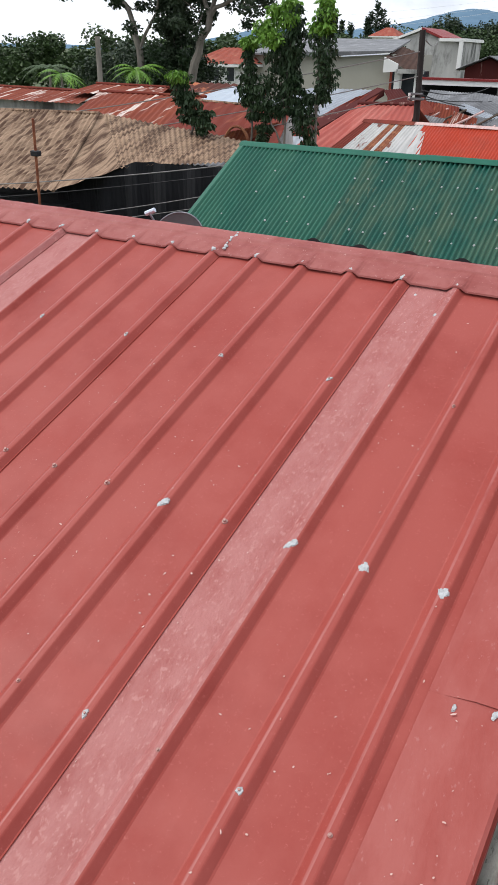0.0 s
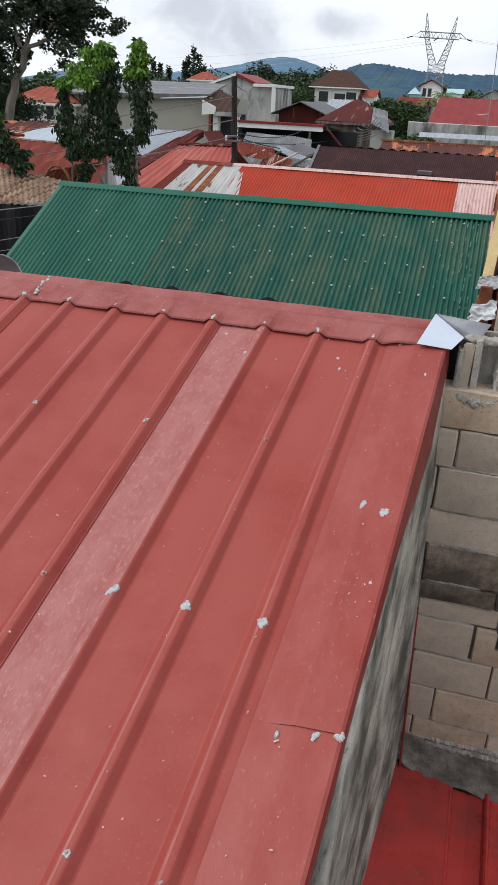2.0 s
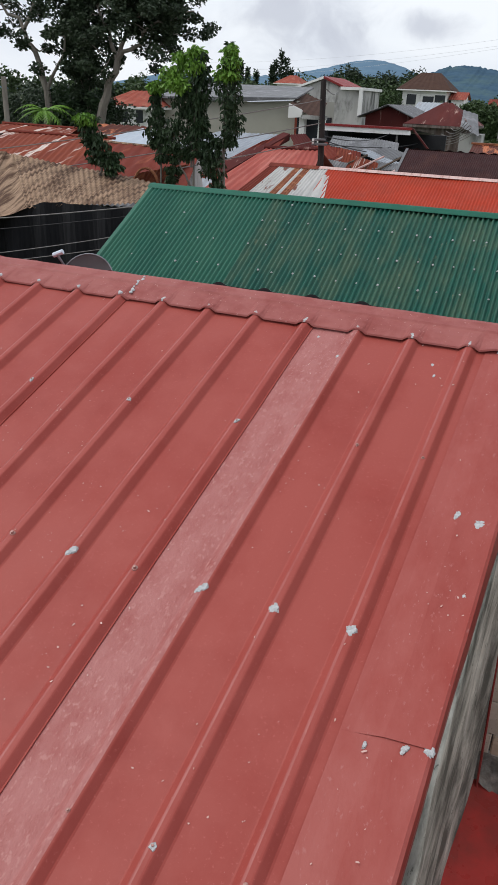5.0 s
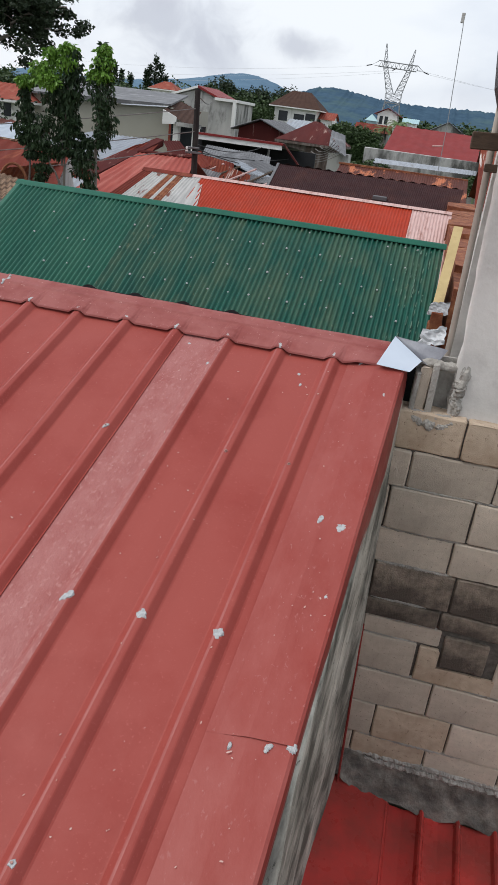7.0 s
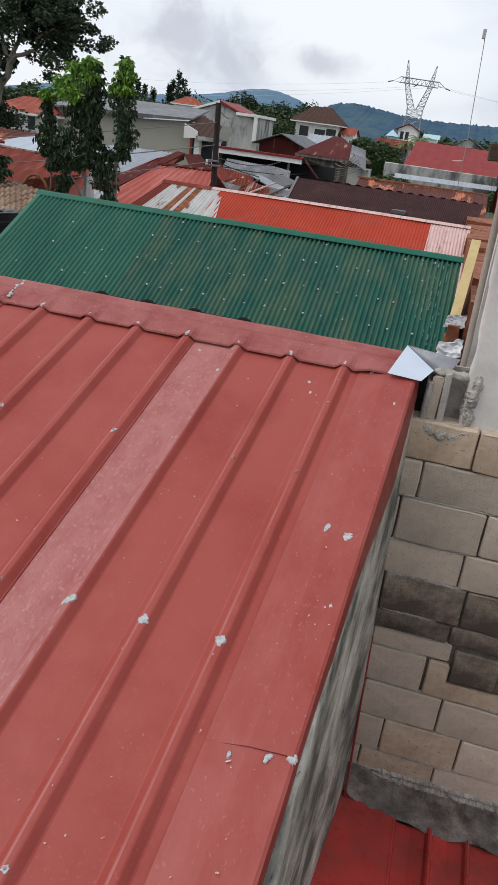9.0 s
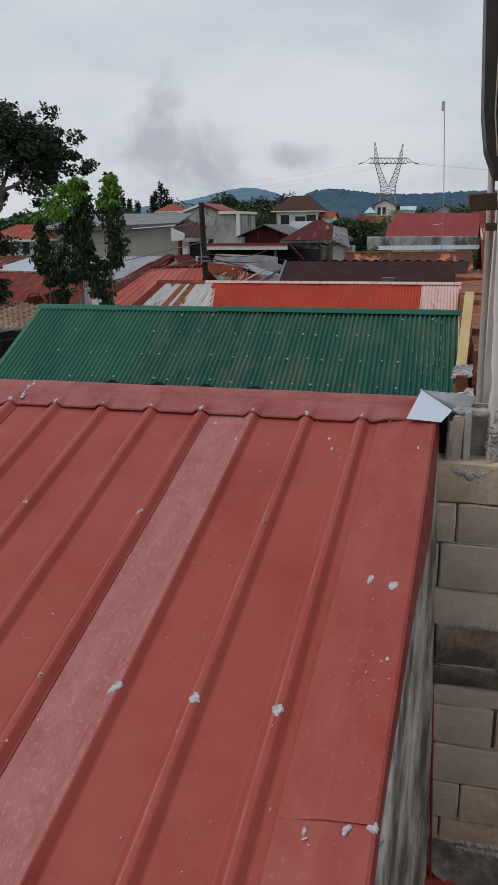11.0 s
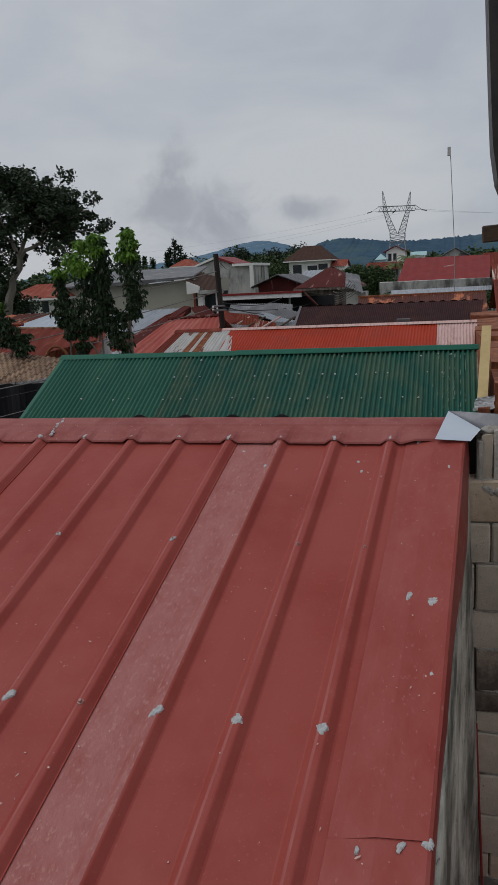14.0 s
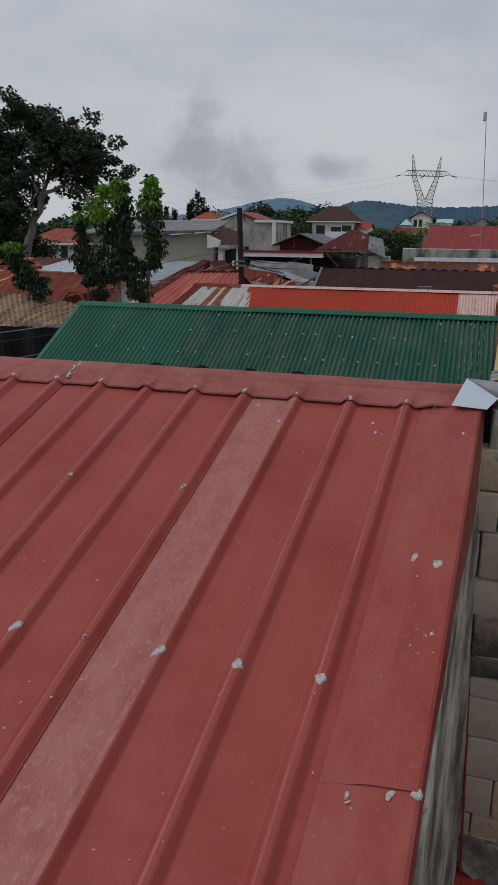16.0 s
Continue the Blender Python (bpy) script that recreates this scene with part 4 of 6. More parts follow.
def hill(name, label, y, x0, x1, height, mat, step, rough, seed):
    """A long hill whose crest follows height(x), with a tree-rough outline and a slope towards the town."""
    vs, fs = [], []
    n = int((x1 - x0) / step)
    for i in range(n + 1):
        x = x0 + i * step
        h = height(x)
        h += rough * (noise.noise(Vector((x / (step * 3.0), seed, 0))) + 0.7 * noise.noise(Vector((x / (step * 1.1), seed, 5))))
        for k, f in enumerate((0.0, 0.35, 0.7, 0.9, 1.0)):
            yy = y - (1 - f) * abs(y) * 0.28 + 30 * noise.noise(Vector((x / 120.0, k, seed)))
            vs.append((x, yy if k < 4 else y, GROUND_Z + (h - GROUND_Z) * f ** 1.3))
    for i in range(n):
        for k in range(4):
            a = i * 5 + k
            fs.append((a, a + 5, a + 6, a + 1))
    ob = part(name, (vs, fs), mat, smooth=True)
    return tagged(ob, label, "hill", kind="structure")


def bell(x, c, w, h):
    return h * math.exp(-((x - c) / w) ** 2)


hill("backdrop_mountain", "forested mountain ridge under low cloud, haze painted in as blue", 2500, -3000, 900,
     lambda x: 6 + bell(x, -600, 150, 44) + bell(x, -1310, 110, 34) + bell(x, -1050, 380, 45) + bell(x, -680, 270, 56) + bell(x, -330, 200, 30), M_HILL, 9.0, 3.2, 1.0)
hill("backdrop_hill", "forested hill behind the town, haze painted into its bluish colour", 1200, -520, 620,
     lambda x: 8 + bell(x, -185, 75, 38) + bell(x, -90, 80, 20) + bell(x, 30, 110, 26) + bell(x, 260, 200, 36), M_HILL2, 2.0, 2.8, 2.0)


# ---- houses ----
def ridge_house(name, label, x0, x1, y0, y1, z_eave, z_ridge, wall, roof, over=0.4, hip=0.0, pitch=0.35, windows=(), gable_front=False, base=GROUND_Z):
    """A house with a pitched roof whose ridge runs along x (or along y with gable_front), or a hipped one; windows: x, z, width, height on the wall that faces -y."""
    h = thing(name, label, "house", "houses of the town")
    part("wall", box((x0, y0, base), (x1, y1, z_eave)), wall, h)
    xm, ym = (x0 + x1) / 2, (y0 + y1) / 2
    a0, a1, b0, b1 = x0 - over, x1 + over, y0 - over, y1 + over
    if gable_front:
        part("gable_wall", poly_prism([(x0, y0, z_eave), (x1, y0, z_eave), (xm, y0, z_ridge - 0.12)], (0, y1 - y0, 0)), wall, h)
        for xa in (a0, a1):
            part("roof", sheet((xm, b0, z_ridge), (xm, b1, z_ridge), (xa, b0, z_eave - 0.1), (xa, b1, z_eave - 0.1), pitch, 0.05, thick=0.05), roof, h)
    elif hip:
        r0, r1 = (a0 + hip, ym, z_ridge), (a1 - hip, ym, z_ridge)
        e = [(a0, b0, z_eave), (a1, b0, z_eave), (a1, b1, z_eave), (a0, b1, z_eave)]
        for quad in ((r0, r1, e[0], e[1]), (r1, r0, e[2], e[3])):
            part("roof", sheet(*quad, pitch, 0.04), roof, h)
        for tri in ((e[0], e[3], r0), (e[1], r1, e[2])):
            part("roof", ([*tri], [(0, 1, 2)]), roof, h)
        part("eave", box((a0, b0, z_eave - 0.16), (a1, b1, z_eave - 0.02)), wall, h)
    else:
        part("gable_wall", poly_prism([(x0, y0, z_eave), (x0, y1, z_eave), (x0, ym, z_ridge - 0.12)], (x1 - x0, 0, 0)), wall, h)
        for ya in (b0, b1):
            part("roof", sheet((a0, ym, z_ridge), (a1, ym, z_ridge), (a0, ya, z_eave - 0.08), (a1, ya, z_eave - 0.08), pitch, 0.05), roof, h)
    for wx, wz, ww, wh in windows:
        f = part("window", box((wx - ww / 2 - 0.08, y0 - 0.05, wz - 0.08), (wx + ww / 2 + 0.08, y0 + 0.04, wz + wh + 0.08)), M_WHITE, h)
        part("pane", box((wx - ww / 2, y0 - 0.07, wz), (wx + ww / 2, y0 - 0.02, wz + wh)), M_GLASS, f)
    return h


# orange roof with worn ends
orange = thing("orange_roof_house", "long house under an orange-red corrugated roof with flaking ends", "house", "houses of the town")
o_y, o_z, o_s = 14.0, -0.45, 0.34
for x0, x1, mat in ((-4.45, -4.22, M_RUSTRED), (-4.22, -3.84, M_RUSTWHITE), (-3.84, -3.70, M_RUST), (-3.70, -3.63, M_RUSTWHITE), (-3.63, -3.48, M_RUST), (-3.48, -3.08, M_RUSTWHITE),
                    (-3.08, -1.6, M_ORANGE), (-1.6, 0.0, M_ORANGE), (0.0, 1.70, M_ORANGE), (1.70, 2.52, M_PINKWHITE)):
    s0, s1 = max(0.0, (-3.08 - x0) * 0.55), max(0.0, (-3.08 - x1) * 0.55)
    part("roof_sheet", sheet((x0, o_y, o_z), (x1 + 0.02, o_y, o_z), (x0 - s0, 9.6, o_z - 4.4 * o_s), (x1 - s1 + 0.02, 9.6, o_z - 4.4 * o_s), 0.066, 0.020, sag=0.03, rows=4), mat, orange, smooth=True)
part("flaked_edge", sheet((-3.2, 13.6, o_z - 0.4 * o_s + 0.02), (-2.95, 13.6, o_z - 0.4 * o_s + 0.02), (-3.2, 11.8, o_z - 2.2 * o_s + 0.02), (-2.55, 11.8, o_z - 2.2 * o_s + 0.02), 0.12, 0.03), M_RUSTWHITE, orange)
part("ridge_cap", ([(x, o_y + dy, o_z + z) for x in (-3.3, 2.54) for dy, z in ((-0.11, -0.015), (0, 0.035), (0.15, -0.03))], [(0, 3, 4, 1), (1, 4, 5, 2)]), M_PINKWHITE, orange, "pale pinkish ridge cap")
part("ridge_cap", ([(x, o_y + dy, o_z + z) for x in (-4.5, -3.3) for dy, z in ((-0.15, -0.03), (0, 0.035), (0.15, -0.03))], [(0, 3, 4, 1), (1, 4, 5, 2)]), M_RUSTRED, orange)
part("rear_slope", sheet((-4.45, o_y, o_z), (2.5, o_y, o_z), (-4.45, 17, -1.5), (2.5, 17, -1.5), 0.3, 0.03), M_ORANGE, orange)
part("wall", box((-4.3, 9.9, GROUND_Z), (2.4, 16.5, -1.95)), M_OLDCONC, orange)
# dark brown roof and the rusted one behind it
brown = thing("brown_roof_house", "low house with dark brown ribbed metal roof and pale verge", "house", "houses of the town")
part("roof", sheet((-2.33, 19.0, -0.20), (2.86, 19.0, -0.20), (-2.1, 15.2, -1.35), (2.6, 15.2, -1.35), 0.055, 0.016), M_BROWNROOF, brown)
part("rear_slope", sheet((-2.45, 19.0, -0.17), (2.86, 19.0, -0.19), (-2.45, 21.2, -0.9), (2.86, 21.2, -0.9), 0.3, 0.04), M_BROWNROOF, brown)
part("verge", poly_prism([(-2.39, 19.0, -0.17), (-2.32, 19.0, -0.17), (-2.09, 15.2, -1.32), (-2.16, 15.2, -1.32)], (0, 0, -0.10)), M_ZINC_DARK, brown, "pale grey verge board")
part("skylight", box((0.56, 17.40, -0.66), (0.92, 17.62, -0.56), None, 0.01), M_ZINC_DARK, brown, "small zinc roof patch")
part("wall", box((-2.1, 15.6, GROUND_Z), (2.5, 20.8, -1.3)), M_OLDCONC, brown)
rusty = thing("rust_patch_roof_house", "low house under a brown metal roof patched with orange rust", "house", "houses of the town")
part("roof", sheet((-1.0, 22.4, -0.10), (3.05, 22.4, -0.06), (-1.0, 20.0, -0.75), (3.05, 20.0, -0.75), 0.075, 0.018), M_BROWNRUST, rusty)
part("ridge_cap", box((-1.05, 22.3, -0.11), (3.05, 22.5, -0.055)), M_RUST, rusty)
part("wall", box((-0.9, 20.4, GROUND_Z), (2.9, 24.0, -0.65)), M_OLDCONC, rusty)

# pink roof, maroon and zinc roof
pink = thing("pink_roof_house", "house under a faded pink-red ribbed roof with a zinc verge", "house", "houses of the town")
part("roof", sheet((-6.55, 19.0, -0.42), (-4.85, 19.0, -0.38), (-7.0, 15.6, -1.32), (-4.1, 15.6, -1.25), 0.14, 0.028), M_PINK, pink)
part("roof", sheet((-7.9, 16.4, -1.15), (-6.7, 16.4, -1.1), (-8.0, 15.0, -1.5), (-6.2, 15.0, -1.5), 0.2, 0.04), M_ZINC, pink, "zinc lower roof")
part("ridge_cap", tube([(-6.6, 19.0, -0.40), (-4.8, 19.0, -0.35)], 0.06, 6), M_MAROON, pink)
part("wall", box((-6.6, 16.0, GROUND_Z), (-4.4, 19.5, -1.3)), M_OLDCONC, pink)
part("rear_slope", sheet((-6.55, 19.0, -0.42), (-4.85, 19.0, -0.38), (-6.55, 21.0, -1.1), (-4.85, 21.0, -1.1), 0.3, 0.04), M_PINK, pink)
mz = thing("maroon_verge_house", "house with a zinc roof edged by maroon barge boards", "house", "houses of the town")
part("roof", sheet((-12.2, 28.0, -0.45), (-9.25, 28.0, -0.42), (-13.2, 24.6, -1.05), (-10.2, 24.6, -1.2), 0.2, 0.05), M_ZINC, mz)
part("barge_board", poly_prism([(-9.3, 28.0, -0.32), (-9.0, 28.0, -0.36), (-9.75, 23.2, -1.6), (-10.35, 23.2, -1.5)], (0, 0, -0.25)), M_MAROON, mz)
part("side_slope", sheet((-9.05, 28.0, -0.40), (-9.0, 30.0, -0.40), (-8.1, 27.0, -1.15), (-8.0, 29.5, -1.15), 0.3, 0.04), M_MAROON, mz)
part("side_slope", sheet((-9.6, 26.5, -0.62), (-9.1, 28.0, -0.42), (-10.9, 22.5, -1.9), (-8.6, 22.5, -1.9), 0.3, 0.04), M_RUSTRED, mz)
part("wall", box((-12.6, 25.2, GROUND_Z), (-9.4, 29.0, -1.2)), M_OLDCONC, mz)

# beige house with porch
bh = thing("beige_house", "two-storey beige house with a grey low-pitched roof and brown porch roof", "house", "houses of the town")
part("wall", poly_prism([(-23.5, 44, GROUND_Z), (-14.3, 44, GROUND_Z), (-14.3, 44, 0.85), (-18.0, 44, 0.62), (-23.5, 44, 0.62)], (0, 8, 0)), M_BEIGE, bh)
part("roof", poly_prism([(-24.0, 43.6, 0.64), (-18.0, 43.6, 0.66), (-14.2, 43.6, 0.92), (-15.4, 50.5, 1.62), (-24.0, 50.5, 1.62)], (0, 0, 0.10)), M_ZINC_DARK, bh)
part("porch_roof", sheet((-14.95, 47.0, 1.34), (-13.3, 47.0, 0.80), (-14.35, 42.6, 0.62), (-12.4, 42.6, -0.12), 0.3, 0.04), M_HIPBROWN, bh)
part("fascia", poly_prism([(-14.3, 42.5, 0.70), (-13.45, 42.5, 0.36), (-13.45, 42.5, -0.02), (-14.3, 42.5, -0.1)], (0, 0.12, 0)), M_WHITE, bh)
part("fascia", box((-13.5, 42.5, -0.12), (-11.9, 42.65, 0.10)), M_OLDCONC, bh)
# Dark slab before the wall: the porch's shade painted as a surface.
part("porch_recess", box((-14.2, 43.9, -3.2), (-12.2, 44.6, 0.0)), M_GLASS, bh)
for x in (-13.55, -12.35):
    part("column", box((x - 0.17, 42.9, GROUND_Z), (x + 0.17, 43.3, 0.05)), M_WHITE, bh)
part("corner_trim", box((-14.35, 43.9, -1.9), (-14.2, 44.1, 0.0)), M_REDTILE, bh)
part("balcony_slab", box((-14.2, 42.6, -1.95), (-11.9, 44.2, -1.75)), M_OLDCONC, bh)

# carport roof and the loose sheets in front
cp = thing("carport_house", "dark open shed with a red and white fascia", "shed", "houses of the town")
part("fascia", box((-8.15, 29.9, -0.22), (-4.45, 30.0, -0.03)), M_WHITE, cp, "white fascia board")
part("fascia_cap", box((-8.15, 29.85, -0.03), (-4.4, 30.1, 0.06)), M_DEEPRED, cp, "red fascia cap")
part("barge_board", poly_prism([(-4.45, 29.9, 0.05), (-4.36, 29.9, 0.05), (-3.55, 29.9, -0.78), (-3.63, 29.9, -0.78)], (0, 0.15, 0)), M_MAROON, cp)
part("roof", sheet((-8.15, 29.95, 0.0), (-4.4, 29.95, 0.0), (-8.15, 36, -0.35), (-4.4, 36, -0.35), 0.3, 0.04), M_ZINC_DARK, cp)
# Back and side near-black: the open shed's inner shade is painted on.
part("rear_wall", box((-8.1, 34, GROUND_Z), (-3.6, 34.2, -0.3)), M_DARK, cp)
part("side_wall", box((-8.15, 30, GROUND_Z), (-8.0, 34, -0.2)), M_DARK, cp)
part("post", box((-5.05, 30.0, GROUND_Z), (-4.98, 30.1, -0.2)), M_OLDCONC, cp)
rs = random.Random(21)
for i, (x, y, z, w, d, tx, ty, tz, mat) in enumerate(((-5.6, 27.0, -0.55, 2.6, 1.6, -0.22, 0.05, 0.2, M_ZINC_DARK), (-4.7, 25.0, -0.62, 2.2, 1.2, -0.16, 0.12, -0.35, M_ZINC_DARK), (-4.2, 24.0, -0.80, 1.7, 0.5, -0.2, 0.22, -0.3, M_ZINC),
                                                       (-5.4, 23.2, -0.85, 1.3, 1.1, -0.5, 0.12, 0.3, M_RUSTRED), (-4.55, 22.4, -0.98, 1.2, 0.9, -0.6, 0.2, 0.25, M_STREAK), (-5.9, 22.0, -0.7, 1.1, 1.3, -0.3, -0.4, 0.5, M_RUSTRED),
                                                       (-3.6, 23.0, -0.95, 1.2, 0.8, -0.25, 0.05, 0.1, M_ZINC_DARK), (-5.1, 21.0, -1.0, 0.9, 0.7, -0.7, 0.1, -0.2, M_ZINC_DARK))):
    m = pose(x, y, z) @ Euler((tx * -1, ty, tz)).to_matrix().to_4x4()
    c = [m @ Vector(p) for p in ((-w / 2, d / 2, 0), (w / 2, d / 2, 0), (-w / 2, -d / 2, 0), (w / 2, -d / 2, 0))]
    s = part("shed_roof", sheet(*c, 0.10, 0.022, thick=0.02, sag=0.08, rows=4), mat)
    tagged(s, "loose weathered roofing sheet over a lean-to", "roofing sheet", "loose roofing sheets")
lean = thing("lean_to", "dark jumbled lean-to shed under loose roofing sheets", "shed")
# Near-black box paints the shade in the gaps below the sheets.
part("wall", box((-6.3, 21.6, GROUND_Z), (-3.0, 28.0, -1.15)), M_DARK, lean)
for i in range(7):
    x = -6.2 + i * 0.5
    part("rafter", tube([(x, 21.5, -1.2 + 0.1 * math.sin(i)), (x + 0.7, 22.6 + 0.3 * i, -0.62 - 0.03 * i)], 0.035, 5), M_PINKWHITE if i % 2 else M_DARKWOOD, lean)
    part("prop", tube([(x, 21.9, -1.3), (x, 21.9, -0.95)], 0.03, 5), M_DARKWOOD, lean)

# further houses
h1 = ridge_house("maroon_hip_house", "weathered timber shack under a streaked maroon hipped roof", -7.5, -4.3, 45.4, 51, -0.12, 1.12, M_TIMBER, M_MAROON, 0.4, hip=1.75)
part("rear_roof", sheet((-4.9, 48, 0.75), (-4.0, 48, 0.55), (-4.4, 44, -0.1), (-3.3, 44, -0.55), 0.3, 0.04), M_ZINC_DARK, h1)
part("side_wall", box((-4.5, 45, GROUND_Z), (-3.3, 47, -0.5)), M_OLDCONC, h1)
ridge_house("brown_gable_house", "red-brown gabled house with a dark roof edge", -12.1, -8.9, 52.4, 60, 0.12, 0.85, M_MAROON, M_ZINC_DARK, 0.5, gable_front=True)
ridge_house("white_house", "white two-storey house with a brown hipped roof", -21.8, -15.9, 110, 117, 2.8, 5.0, M_WHITE, M_HIPBROWN, 0.75, hip=2.3,
            windows=((-20.5, 0.9, 1.3, 1.3), (-18.2, 0.9, 1.5, 1.1), (-16.6, 1.3, 1.4, 0.9)))
ridge_house("tile_annex", "white annex with an orange tile roof", -15.4, -13.7, 112, 117, 1.8, 2.75, M_WHITE, M_REDTILE, 0.35)
ruin = thing("concrete_house", "weathered white concrete house with a red roof edge", "house", "houses of the town")
part("wall", poly_prism([(-21.6, 65, GROUND_Z), (-15.7, 65, GROUND_Z), (-15.7, 65, 1.85), (-17.5, 65, 1.9), (-19.1, 65, 2.6), (-21.6, 65, 1.75)], (0, 6, 0)), M_OLDCONC, ruin)
part("roof_edge", poly_prism([(-19.2, 64.7, 2.82), (-19.2, 64.7, 2.62), (-17.4, 64.7, 1.98), (-17.4, 64.7, 2.14)], (0, 6.5, 0)), M_DEEPRED, ruin)
part("roof_edge", poly_prism([(-19.2, 64.7, 2.82), (-19.2, 64.7, 2.62), (-21.9, 64.7, 1.7), (-21.9, 64.7, 1.86)], (0, 6.5, 0)), M_WHITE, ruin)
part("parapet", box((-17.6, 64.6, 1.82), (-15.5, 71, 2.05)), M_WHITE, ruin)
part("column", box((-15.95, 64.6, -0.2), (-15.65, 64.9, 1.9)), M_WHITE, ruin)
rr = thing("deep_red_roof_house", "house under a plain deep red metal roof behind a concrete wall", "house", "houses of the town")
part("roof", sheet((-2.25, 70.5, 1.75), (5.3, 70.5, 1.68), (-2.75, 66, -0.34), (5.2, 66, -0.30), 0.8, 0.03), M_DEEPRED, rr)
part("rear_slope", sheet((-2.25, 70.5, 1.75), (5.3, 70.5, 1.68), (-2.25, 74, 0), (5.2, 74, 0), 0.6, 0.05), M_DEEPRED, rr)
part("wall", box((-2.2, 66.8, GROUND_Z), (5.0, 73, -0.25)), M_OLDCONC, rr)
yard = part("yard_wall", box((-4.2, 65.2, GROUND_Z), (5.4, 65.5, -0.28), jit=0.05), M_OLDCONC)
tagged(yard, "stained grey concrete yard wall", "wall", kind="structure")
cover = part("long_sheet_roof", sheet((-3.0, 62.5, -0.95), (5.2, 62.5, -0.9), (-3.0, 61, -1.25), (5.2, 61, -1.2), 0.2, 0.025), M_ZINC)
tagged(cover, "long pale zinc roof along the yard wall", "roof", kind="structure")
tl = ridge_house("teal_house", "pale teal and white tall house with a red gable roof", -9.8, -6.4, 140, 146, 4.05, 5.05, M_WHITE, M_DEEPRED, 0.6, gable_front=True, windows=((-9.1, 2.4, 0.6, 1.3), (-8.2, 2.4, 0.6, 1.3)))
part("tower_wall", box((-11.4, 138.5, GROUND_Z), (-9.7, 140.5, 2.7)), M_TEAL, tl)
part("tower_roof", ([(-11.7, 138.2, 2.7), (-9.4, 138.2, 2.7), (-9.4, 140.8, 2.7), (-11.7, 140.8, 2.7), (-10.7, 139.5, 3.8)], [(0, 1, 4), (1, 2, 4), (2, 3, 4), (3, 0, 4), (0, 3, 2, 1)]), M_TEAL, tl)
part("lower_wall", box((-10.6, 138.6, GROUND_Z), (-6.2, 140.2, 1.4)), M_TEAL, tl)
part("balcony", box((-9.8, 138.4, 1.2), (-6.0, 139.8, 2.0)), M_WHITE, tl)
ridge_house("white_annex", "small white upper-storey house beside palms", -5.2, -3.0, 142, 147, 3.2, 3.9, M_WHITE, M_TEAL, 0.4)
ridge_house("zinc_gable_house", "house under a pale grey zinc gable roof", 0.1, 4.6, 105, 112, 1.95, 3.3, M_OLDCONC, M_ZINC, 0.4, gable_front=True)
ridge_house("red_tile_house", "white house with an orange-red tile roof among trees", -26.6, -23.4, 42, 46, 0.12, 1.02, M_WHITE, M_REDTILE, 0.5, hip=1.3, pitch=0.3, windows=((-25.2, -0.85, 0.5, 0.75), (-24.1, -0.85, 0.5, 0.75)))
ridge_house("far_red_house", "far house with a bright red roof", -36.6, -33.6, 100, 104, 2.8, 3.8, M_WHITE, M_REDTILE, 0.4, hip=1.4)
for x0, x1, y, ze, zr, w, r in ((-32, -27, 78, -0.2, 0.8, M_OLDCONC, M_ZINC), (-14.6, -11.6, 84, 0.3, 1.2, M_OLDCONC, M_ZINC), (-12, -7, 130, 1.0, 2.2, M_OLDCONC, M_RUSTRED), (-3, 3, 125, 0.3, 1.5, M_WHITE, M_ZINC), (6, 13, 90, 0.5, 2.2, M_OLDCONC, M_RUSTRED),
                                (5.6, 12, 60, -0.8, 0.8, M_OLDCONC, M_STREAK), (4.2, 10, 28, -1.2, 0.1, M_OLDCONC, M_RUSTRED), (-44, -38, 60, -1.2, 0.2, M_OLDCONC, M_RUSTRED), (-36, -30, 48, -1.6, -0.4, M_OLDCONC, M_STREAK)):
    ridge_house("town_house", "small concrete house with a metal roof", x0, x1, y, y + 6, ze, zr, w, r, 0.5)

# ---- left side: tan hipped roof, black netting, rusted roofs ----
tan = thing("tan_roof_house", "house under a tan, rust-stained corrugated hipped roof", "house", "houses of the town")
A, B = (-12.6, 9.9, -0.38), (-8.55, 9.7, -0.28)
C, D = (-12.2, 7.0, -1.58), (-7.5, 7.0, -1.36)
part("roof", sheet(A, B, C, D, 0.115, 0.035, rows=8, sag=0.10), M_TAN, tan, smooth=True)
part("roof", sheet(B, (-8.3, 9.9, -0.33), D, (-6.5, 8.2, -0.88), 0.115, 0.032, rows=6, sag=0.05), M_TAN, tan, smooth=True)
part("roof", sheet((-8.4, 9.75, -0.30), (-5.6, 10.4, -0.66), (-6.75, 7.9, -0.98), (-4.5, 8.4, -0.77), 0.115, 0.032, rows=6, sag=0.04), M_TAN, tan, smooth=True)
part("hip_cap", tube([B, (-8.1, 8.6, -0.68), (-7.5, 7.0, -1.34)], 0.03, 6), M_TAN, tan)
part("ridge_cap", tube([A, B], 0.035, 6), M_TAN, tan)
part("rear_slope", sheet(A, B, (-12.6, 13, -1.7), (-8.0, 13, -1.7), 0.3, 0.04), M_TAN, tan)
part("wall", box((-12.4, 7.4, GROUND_Z), (-7.6, 12.4, -1.65)), M_BLACKNET, tan)
net = thing("shade_net", "black shade netting hung in lengths below the tan roof", "netting")
